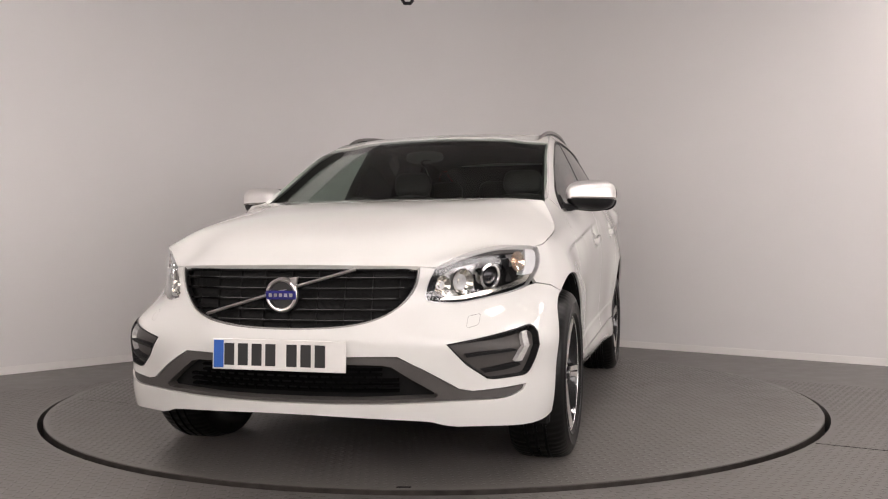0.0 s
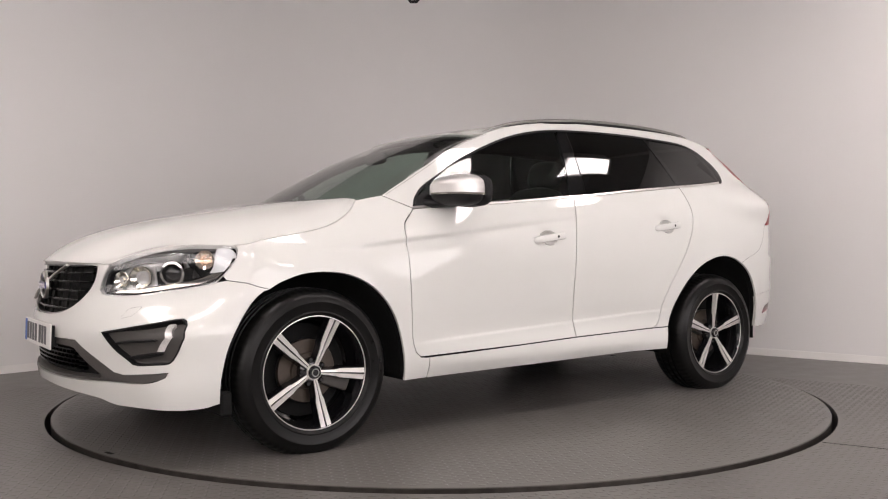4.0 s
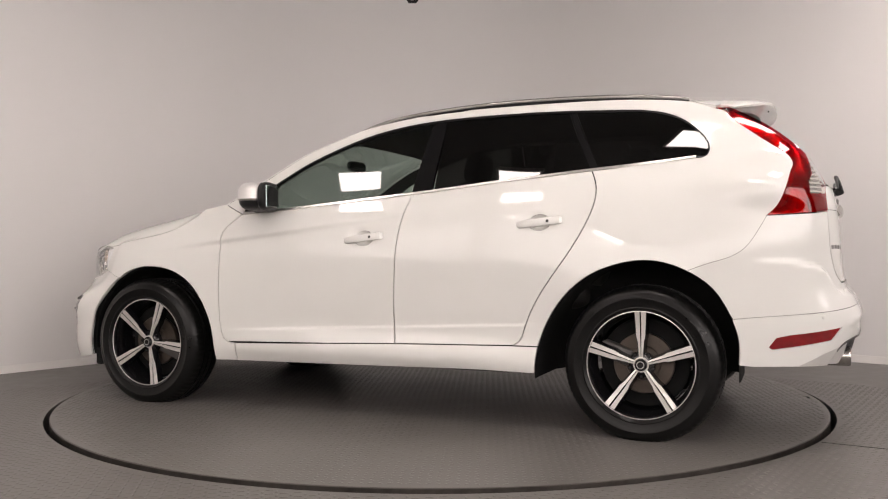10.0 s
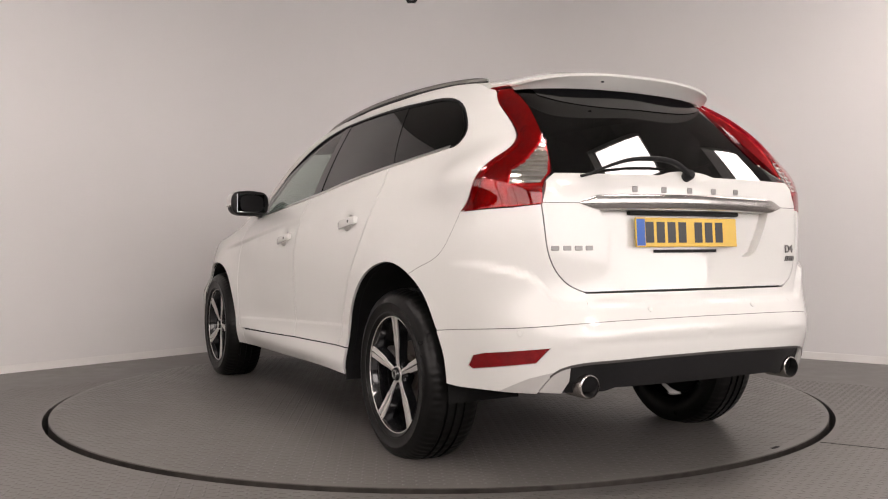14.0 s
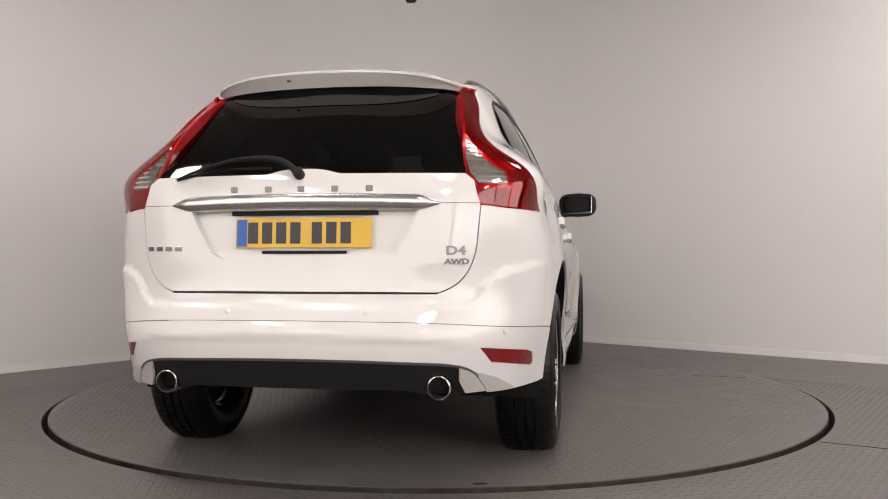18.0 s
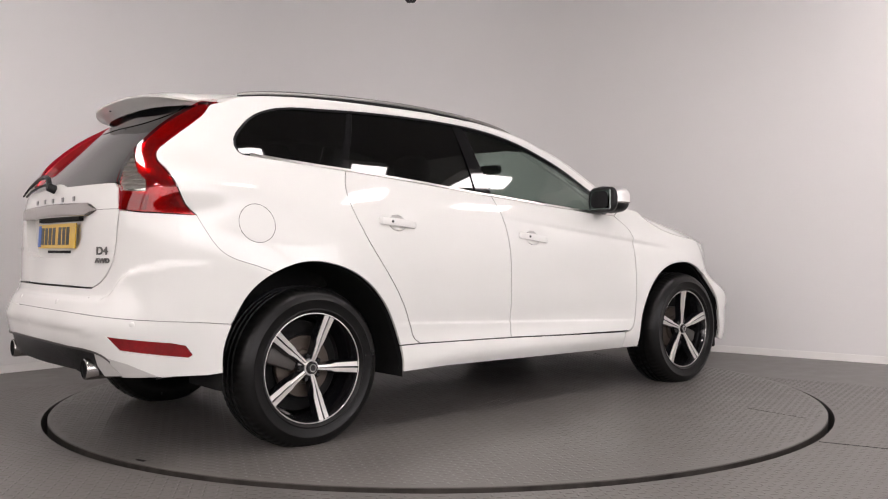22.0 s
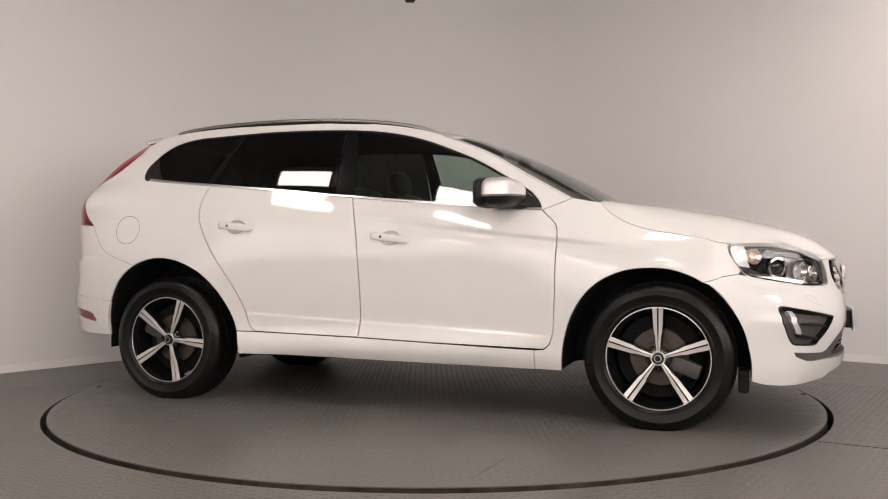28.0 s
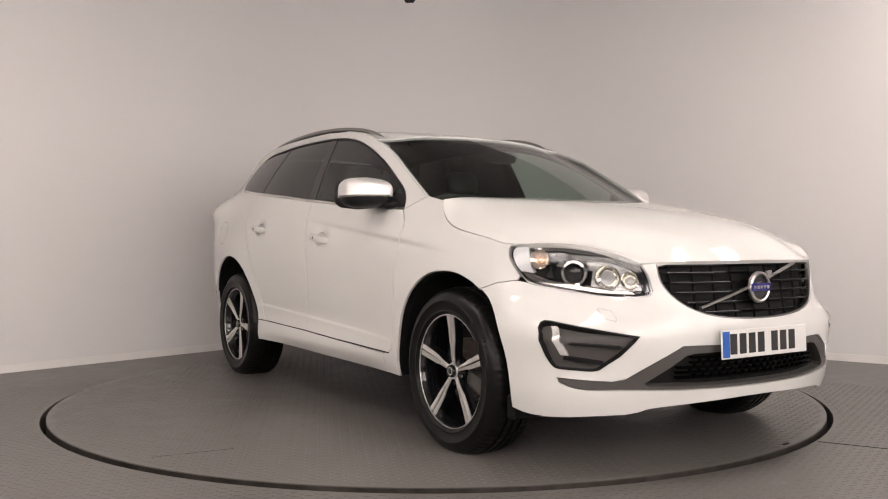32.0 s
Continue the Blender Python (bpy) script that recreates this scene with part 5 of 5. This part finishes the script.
for s in (1, -1):
    tip = body("exhaust_tip", lathe("exhaust_tip", [(.038, -.01), (.042, -.008), (.0445, .0), (.0445, .10), (.038, .10)], TIP_CHROME, 40), "chrome exhaust tip")
    tip.matrix_basis = SHIFT @ Matrix.Translation((-3.635, s * .514, .400)) @ Matrix.Rotation(radians(-90), 4, "Z")
    inner = part("exhaust_bore", lathe("exhaust_bore", [(0, .06), (.037, .06), (.0385, -.006)], GAP_BLACK, 32), tip)
pair("diffuser_skirt", patch("diffuser_skirt", [ry(.630, .455), ry(.655, .415), ry(.672, .376), ry(.76, .376), ry(.70, .43)], SKID_GREY, lift=.0015, depth=.01, gap=0), "grey corner of the diffuser")
pair("diffuser_corner", patch("diffuser_corner", [ry(.585, .474), ry(.630, .451), ry(.652, .415), ry(.668, .380), ry(.600, .376), ry(.582, .42)], SKID_GREY, lift=.001, depth=.01, gap=0), "silver grey corner beside the exhaust")
part("diffuser_fin", patch("diffuser_fin", strip(0, .36, .462, .478, ry), TRIM_BLACK, both=True, lift=.004, depth=.02, gap=0), bpy.data.objects["diffuser"])
body("diffuser_edge", patch("diffuser_edge", [(q[0], q[1] - .002) for q in diffuser_edge[:-6]] + [(q[0], q[1] + .007) for q in diffuser_edge[:-6]][::-1], TRIM_GREY, both=True, lift=.003, depth=.01, gap=0), "grey edge over the diffuser")
for y, z in ((.737, .590), (.26, .667)):
    me = lathe("parking_sensor", [(0, .001), (.009, .001), (.0105, 0), (.011, -.002)], PAINT, 20, "z")
    for s in (1, -1):
        part("parking_sensor", me, car, "round white parking sensor", local(*ry(y, z), s, .0012))
clear = [sx(-3.460, 1.306), sx(-3.477, 1.257), sx(-3.486, 1.206), sx(-3.474, 1.175), sx(-3.480, 1.121), ry(.646, 1.126), ry(.614, 1.163), ry(.592, 1.228)]
lower_red = [sx(-3.476, 1.112), sx(-3.486, 1.047), ry(.655, 1.053), ry(.646, 1.112)]
spine = [(q[0] + .010, q[1]) for q in lamp_out[3:-3]] + [(q[0] + .026, q[1]) for q in lamp_out[3:-3]][::-1]
lens = patch("lamp_lens", lamp_outline, RED_GLASS, [clear], step=.02, lift=.001, depth=0)
lens_c = patch("clear_lens", clear, CLEAR, step=.02, lift=.001, depth=0)
back_c = patch("reverse_lamp", clear, LAMP_GREY, step=.02, lift=-.0130, depth=0)
cu, cz = [q[0] for q in clear], [q[1] for q in clear]
RIBS = []
for k in range(9):
    z = min(cz) + (max(cz) - min(cz)) * (k + .6) / 9.4
    run = [u for u in np.linspace(min(cu), max(cu), 60) if inside([(u, z)], [clear])[0]]
    if len(run) > 3:
        RIBS.append(patch("lamp_rib", [(run[0] + .003, z - .0035), (run[-1] - .003, z - .0035), (run[-1] - .003, z + .0035), (run[0] + .003, z + .0035)], LAMP_RIB, step=.03, lift=-.0075, depth=.005, gap=0))
block = patch("lamp_block", lower_red, RED_LENS, step=.02, lift=-.006, depth=.005)
guide = patch("lamp_guide", spine, RED_LENS, step=.02, lift=-.004, depth=.006, gap=0)
for side, lamp in zip((1, -1), LAMPS):
    for nm, me, lb in (("lamp_lens", lens, "clear red lens"), ("clear_lens", lens_c, ""), ("reverse_lamp", back_c, "ribbed clear reversing lamp"), ("lamp_block", block, ""), ("lamp_guide", guide, "bright red light guide")):
        part(nm, me if side > 0 else mirrored(me, nm), lamp, lb)
    for me in RIBS:
        part("lamp_rib", me if side > 0 else mirrored(me, "lamp_rib"), lamp)
# ---- sides: handles, mirrors, rails, strips ----
def handle_mesh():
    bm = bmesh.new()
    st = [(-.112, .010, .011), (-.10, .0170, .022), (-.06, .0185, .030), (.02, .0185, .032), (.07, .0190, .031), (.10, .0190, .026), (.112, .015, .014)]
    rows = []
    for x, h, d in st:
        ring = []
        for k in range(12):
            a = 2 * math.pi * k / 12
            ring.append(bm.verts.new((x, abs(math.sin(a)) ** .6 * math.copysign(h, math.sin(a)), d - .008 + .008 * abs(math.cos(a)) ** .6 * math.copysign(1, math.cos(a)))))
        rows.append(ring)
    for a, b in zip(rows, rows[1:]):
        for k in range(12):
            bm.faces.new((a[k], a[(k + 1) % 12], b[(k + 1) % 12], b[k]))
    bm.faces.new(rows[0][::-1]), bm.faces.new(rows[-1])
    return from_bmesh("door_handle", bm, PAINT)


HANDLE = handle_mesh()
KEY = lathe("key_cap", [(0, .0006), (.0065, .0006), (.0075, -.002)], PLATE_BLACK, 16, "z")
for row, (hx, hz, tilt) in zip(DOORS, HANDLES):
    bowl = dish(hx, hz)
    for side, door in zip((1, -1), row):
        p = on_body([sx(hx, hz)])[0][0]
        m = SHIFT.inverted() @ plate_on(p * np.array([1, side, 1]), (0, side, .06))
        roll = Matrix.Rotation(radians(tilt if side > 0 else -tilt), 4, "Z")
        flip = Matrix.Identity(4) if side > 0 else Matrix.Rotation(math.pi, 4, "Z")
        h = part("door_handle", HANDLE, door, "white door handle", m @ roll @ flip)
        part("key_cap", KEY, door, "", m @ roll @ pose(side * .045, .0, .0325))
        part("handle_dish", bowl if side > 0 else mirrored(bowl, "handle_dish"), door, "shallow finger dish behind the handle")
        for k in (-.100, .098):
            part("handle_post", box_mesh("handle_post", .02, .018, .02, PAINT, .004, 1, (0, 0, .002)), door, "", m @ roll @ pose(k, 0, 0))
belt_run = curve(belt, 4)
pair("window_strip", patch("window_strip", [(q[0], q[1] - .001) for q in belt_run] + [(q[0], q[1] + .010) for q in belt_run][::-1], SATIN, lift=.003, depth=.01, gap=0), "thin silver strip under the windows")
wing_run = curve([sx(-3.308, 1.026), sx(-3.266, .951), sx(-3.216, .884), sx(-3.148, .845), sx(-3.086, .826), sx(-2.987, .790)])
pair("quarter_seam", patch("quarter_seam", wing_run + [(q[0] + .0009, q[1] - .0019) for q in wing_run][::-1], TRIM_GREY, lift=.0007, depth=0, gap=0))
seal = dlo[1:]
pair("window_seal", patch("window_seal", seal + inset(dlo, .009)[1:][::-1], TRIM_BLACK, lift=.001, depth=.012, gap=0), "black window seal")
pair("mirror_sail", patch("mirror_sail", [sx(-.588, 1.084), sx(-.612, 1.128), sx(-.700, 1.198), sx(-.742, 1.092)], TRIM_BLACK, lift=.002, depth=.012, gap=0), "black mirror mount")


def blob(name, mat, c, r, p=2.8, lo=-1.0, hi=1.0, nu=28, nv=20):
    """A rounded box between two heights, for shells."""
    bm = bmesh.new()
    rows = []
    sgn = lambda v, e: math.copysign(abs(v) ** e, v)
    for j in range(nv + 1):
        h = lo + (hi - lo) * j / nv
        h = max(-.9999, min(.9999, h))
        w = (1 - abs(h) ** p) ** (1 / p)
        rows.append([bm.verts.new((c[0] + r[0] * w * sgn(math.cos(2 * math.pi * i / nu), 2 / p), c[1] + r[1] * w * sgn(math.sin(2 * math.pi * i / nu), 2 / p), c[2] + r[2] * h)) for i in range(nu)])
    for a, b in zip(rows, rows[1:]):
        for i in range(nu):
            bm.faces.new((a[i], a[(i + 1) % nu], b[(i + 1) % nu], b[i]))
    bm.faces.new(rows[0][::-1]), bm.faces.new(rows[-1])
    return from_bmesh(name, bm, mat)


def shear(me, k, y0):
    """Sweeps a mirror shell back towards its tip."""
    for v in me.vertices:
        v.co.x -= k * (v.co.y - y0)
        if v.co.x > -.74:
            v.co.z += (v.co.z - 1.165) * -.25 * (v.co.x + .74) / .09
    return me


cap = shear(blob("mirror_cap", CAP_SILVER, (-.748, .920, 1.165), (.080, .1225, .0765), 3.2, -.32, 1.0), .25, .92)
base = shear(blob("mirror_base", TRIM_BLACK, (-.748, .920, 1.165), (.076, .118, .0765), 3.2, -1.0, -.30), .25, .92)
pane = box_mesh("mirror_glass", .004, .188, .112, material("mirror_glass", (.33, .37, .37), .02, 1.0), .0018, 1, (0, 0, 0))
back = blob("mirror_back", TRIM_BLACK, (0, 0, 0), (.028, .1245, .0785), 3.2)
arm_me = tube("mirror_arm", [(-.66, .775, 1.105), (-.70, .82, 1.102), (-.745, .87, 1.110)], [.028, .024, .022], TRIM_BLACK, 10, .8)
lamp_me = shear(blob("mirror_indicator", LAMP_GREY, (-.7500, .9225, 1.165), (.0835, .1235, .0765), 3.2, -.32, -.20), .25, .92)
for side in (1, -1):
    pick = (lambda me, nm: me) if side > 0 else mirrored
    mirror = body("door_mirror", pick(cap, "door_mirror"), "silver capped door mirror with a black foot")
    part("mirror_base", pick(base, "mirror_base"), mirror)
    part("mirror_arm", pick(arm_me, "mirror_arm"), mirror)
    part("mirror_indicator", pick(lamp_me, "mirror_indicator"), mirror, "clear indicator strip")
    turn = Matrix.Rotation(radians(side * 14), 4, "Z")
    part("mirror_back", back, mirror, "", Matrix.Translation((-.832, side * .920, 1.163)) @ turn)
    part("mirror_glass", pane, mirror, "mirror glass", Matrix.Translation((-.8565, side * .921, 1.163)) @ turn)
rail_pts = [tuple(p) for p in spline(np.arange(8.0), np.array([(-1.145, .572, 1.498), (-1.25, .582, 1.543), (-1.45, .588, 1.590), (-1.80, .580, 1.627), (-2.2, .565, 1.642), (-2.6, .540, 1.637), (-2.85, .518, 1.620), (-2.945, .506, 1.606)]), np.linspace(0, 7, 36))]
rail_pts = [(x, y, z - .008) for x, y, z in rail_pts]
rail = tube("roof_rail", rail_pts, [.006 + .003 * min(1, i / 4, (35 - i) / 4) for i in range(36)], RAIL_METAL, 10, 1.1)
foot = tube("rail_foot", [(x, y, z - .012) for x, y, z in rail_pts], .008, TRIM_BLACK, 6, 1.3)
for r_ob, s in zip(pair("roof_rail", rail, "silver roof rail"), (1, -1)):
    part("rail_foot", foot if s > 0 else mirrored(foot, "rail_foot"), r_ob, "black rail foot")
seam_a = [(q[0] + .026, q[1] + .004) for q in pillar_a]
pair("pillar_seam", patch("pillar_seam", seam_a + [(q[0] + .0028, q[1]) for q in seam_a][::-1], GAP_BLACK, lift=.0007, depth=0, gap=0))
fu, fz = sx(-3.045, .997)
circle = [(fu + .083 * math.cos(2 * math.pi * i / 40), fz + .083 * math.sin(2 * math.pi * i / 40)) for i in range(40)]
flap = patch("fuel_flap", circle, GAP_BLACK, [inset(circle, .0022)], lift=.0006, depth=0, gap=0)
body("fuel_flap", mirrored(flap, "fuel_flap"), "round white fuel flap")
body("aerial", box_mesh("aerial", .13, .035, .03, PAINT, .012, 2, (-2.98, 0, 1.638)), "small white roof aerial")

# ---- cabin ----
def seat(x, y, wide=.25, back=1.24):
    s = body("seat", blob("seat", LEATHER, (x, y, .66), (.28, wide, .11), 3.5), "black leather seat")
    b = part("seat_back", blob("seat_back", LEATHER, (0, 0, 0), (.09, wide, .33), 3.2), s, "", Matrix.Translation((x - .30, y, .93)) @ Matrix.Rotation(radians(-16), 4, "Y"))
    for k in ((0,) if wide < .4 else (-.38, 0, .38)):
        part("headrest", blob("headrest", LEATHER, (0, 0, 0), (.055, .125, .085), 3.0), s, "", Matrix.Translation((x - .435, y + k, 1.315)) @ Matrix.Rotation(radians(-14), 4, "Y"))
    return s


seat(-1.38, .37), seat(-1.38, -.37)
seat(-2.25, 0, .60)
body("dashboard", blob("dashboard", CABIN, (-.58, 0, .93), (.26, .70, .16), 4.0), "black dashboard")
body("centre_console", box_mesh("centre_console", .95, .24, .30, CABIN, .04, 3, (-1.15, 0, .62)))
body("cabin_floor", box_mesh("cabin_floor", 1.72, 1.46, .05, CABIN, .01, 1, (-1.38, 0, .46)), "dark cabin floor")
body("boot_cover", box_mesh("boot_cover", .62, 1.18, .03, CABIN, .01, 1, (-3.12, 0, 1.08)), "black load cover")
bm = bmesh.new()
for i in range(32):
    for k in range(8):
        a, b = 2 * math.pi * i / 32, 2 * math.pi * k / 8
        bm.verts.new(((.18 + .016 * math.cos(b)) * math.cos(a), (.18 + .016 * math.cos(b)) * math.sin(a), .016 * math.sin(b)))
bm.verts.ensure_lookup_table()
for i in range(32):
    for k in range(8):
        bm.faces.new([bm.verts[q] for q in (i * 8 + k, (i + 1) % 32 * 8 + k, (i + 1) % 32 * 8 + (k + 1) % 8, i * 8 + (k + 1) % 8)])
rim_m = SHIFT @ Matrix.Translation((-.88, -.37, 1.005)) @ Matrix.Rotation(radians(-65), 4, "Y")
wheel_s = part("steering_wheel", from_bmesh("steering_wheel", bm, LEATHER), car, "black steering wheel", rim_m)
part("wheel_boss", blob("wheel_boss", CABIN, (0, 0, 0), (.085, .075, .03), 3), wheel_s)
for a in (0, 180, -90):
    part("wheel_spoke", box_mesh("wheel_spoke", .03, .10, .02, SATIN, .006, 1, (0, .12, 0)), wheel_s, "", Matrix.Rotation(radians(a - 90 + 90), 4, "Z"))
body("inner_mirror", blob("inner_mirror", CABIN, (-.86, 0, 1.395), (.022, .105, .034), 3.2), "black inner mirror")
LINING = [[(x + (.02 if i == 0 else 0) * 0, y * .97, z - .045) for x, y, z in row] for i, row in enumerate(ROOF)]
body("headlining", net_mesh("headlining", net_surface(LINING, 30, 20), CABIN, 0), "black headlining")
upper = [q for q in lamp_out[-10:]] + roof_side[1:] + pillar_a[1:] + dlo + [sx(-3.0, 1.26), sx(-3.3, 1.20)]
pair("pillar_trim", patch("pillar_trim", upper, CABIN, lift=-.030, depth=0, gap=0), "black pillar trim")
# ---- raised tread bars on the plate and the floor ----
def tread(name, inside_of, pitch, turn, z, mat, high):
    """Short raised bars in rows, every other one turned across."""
    c, s = math.cos(radians(turn)), math.sin(radians(turn))
    i, j = np.meshgrid(np.arange(-260, 261), np.arange(-260, 261))
    a, b = i.ravel() * pitch, j.ravel() * pitch
    x, y = c * a - s * b, s * a + c * b
    ang = np.where((i + j).ravel() % 2, radians(turn + 45), radians(turn - 45))
    keep = inside_of(x, y)
    x, y, ang = x[keep], y[keep], ang[keep]
    lx, ly = np.array([-.5, .5, .5, -.5]) * pitch * .86, np.array([-.5, -.5, .5, .5]) * pitch * .26
    v = []
    for k, (g, h) in enumerate(((1.0, -.0002), (.72, high))):
        px = x[:, None] + np.cos(ang)[:, None] * lx * g - np.sin(ang)[:, None] * ly * g
        py = y[:, None] + np.sin(ang)[:, None] * lx * g + np.cos(ang)[:, None] * ly * g
        v.append(np.stack([px, py, np.full_like(px, z + h)], 2))
    v = np.concatenate(v, 1).reshape(-1, 3)
    f = np.array([[4, 5, 6, 7], [0, 1, 5, 4], [1, 2, 6, 5], [2, 3, 7, 6], [3, 0, 4, 7]])
    f = (np.arange(len(x))[:, None, None] * 8 + f[None]).reshape(-1, 4)
    me = bpy.data.meshes.new(name)
    me.vertices.add(len(v))
    me.vertices.foreach_set("co", v.ravel())
    me.loops.add(f.size)
    me.loops.foreach_set("vertex_index", f.ravel())
    me.polygons.add(len(f))
    me.polygons.foreach_set("loop_start", np.arange(0, f.size, 4))
    me.update(calc_edges=True)
    me.materials.append(mat)
    return me


me = tread("tread_pattern", lambda x, y: x * x + y * y < 2.155 ** 2, .036, 20, TABLE_Z, DISC_PAINT, .0012)
tagged(part("tread_pattern", me, turntable), kind="stuff")
me = tread("tread_pattern", lambda x, y: (x * x + y * y > 2.24 ** 2) & (y > -4.2) & (y < 2.2 - .75 * np.abs(x)) & (np.abs(x) < 4.5), .036, -35, FLOOR_Z, FLOOR_PAINT, .0013)
tagged(part("tread_pattern", me, floor), kind="stuff")
for a, b in (((1.72, -1.413), (5.2, -3.53)),):
    d = Vector((b[0] - a[0], b[1] - a[1], 0))
    seam = part("floor_seam", box_mesh("floor_seam", d.length, .006, .004, GAP_BLACK, 0, 1), floor)
    seam.matrix_basis = Matrix.Translation(((a[0] + b[0]) / 2, (a[1] + b[1]) / 2, FLOOR_Z - .0002)) @ Matrix.Rotation(math.atan2(d.y, d.x), 4, "Z")
# joints between the turntable's plates, and its two lifting slots
for a, b in (((.835, -1.58), (.80, -1.92)),):
    d = Vector((b[0] - a[0], b[1] - a[1], 0))
    part("plate_seam", box_mesh("plate_seam", d.length, .003, .0028, EDGE_METAL, 0, 1), turntable, "", Matrix.Translation(((a[0] + b[0]) / 2, (a[1] + b[1]) / 2, TABLE_Z)) @ Matrix.Rotation(math.atan2(d.y, d.x), 4, "Z"))
for x, y in ((2.10, .487), (-2.073, -.539)):
    part("lifting_slot", box_mesh("lifting_slot", .018, .055, .0034, GAP_BLACK, .0014, 1), turntable, "dark lifting slot", Matrix.Translation((x, y, TABLE_Z)) @ Matrix.Rotation(math.atan2(y, x), 4, "Z"))
hook = tagged(new("ceiling_hook", tube("ceiling_hook", [(-.22, .55, CEILING), (-.22, .55, 2.572), (-.20, .55, 2.545), (-.16, .55, 2.545), (-.145, .55, 2.568)], .012, TRIM_BLACK, 8)), "small black hook on a rod under the ceiling", "hook")


# ---- what turns: the plate and the car on it ----
TURN = [-106.2, -115.75, -125.2, -134.7, -144.25, -153.89, -163.68, -173.51, -183.45, -193.38, -203.21, -212.89, -222.57, -232.25, -241.8, -251.45, -261.2, -270.85,
        -280.55, -290.1, -299.8, -309.7, -319.55, -329.35, -339.15, -349.07, -359.1, -369.18, -379.2, -389.0, -398.7, -408.35, -417.65]


def motions():
    for thing in (turntable, car):
        walk(thing, [(float(t), pose(0, 0, 0, 0, 0, a)) for t, a in enumerate(TURN)])


motions()
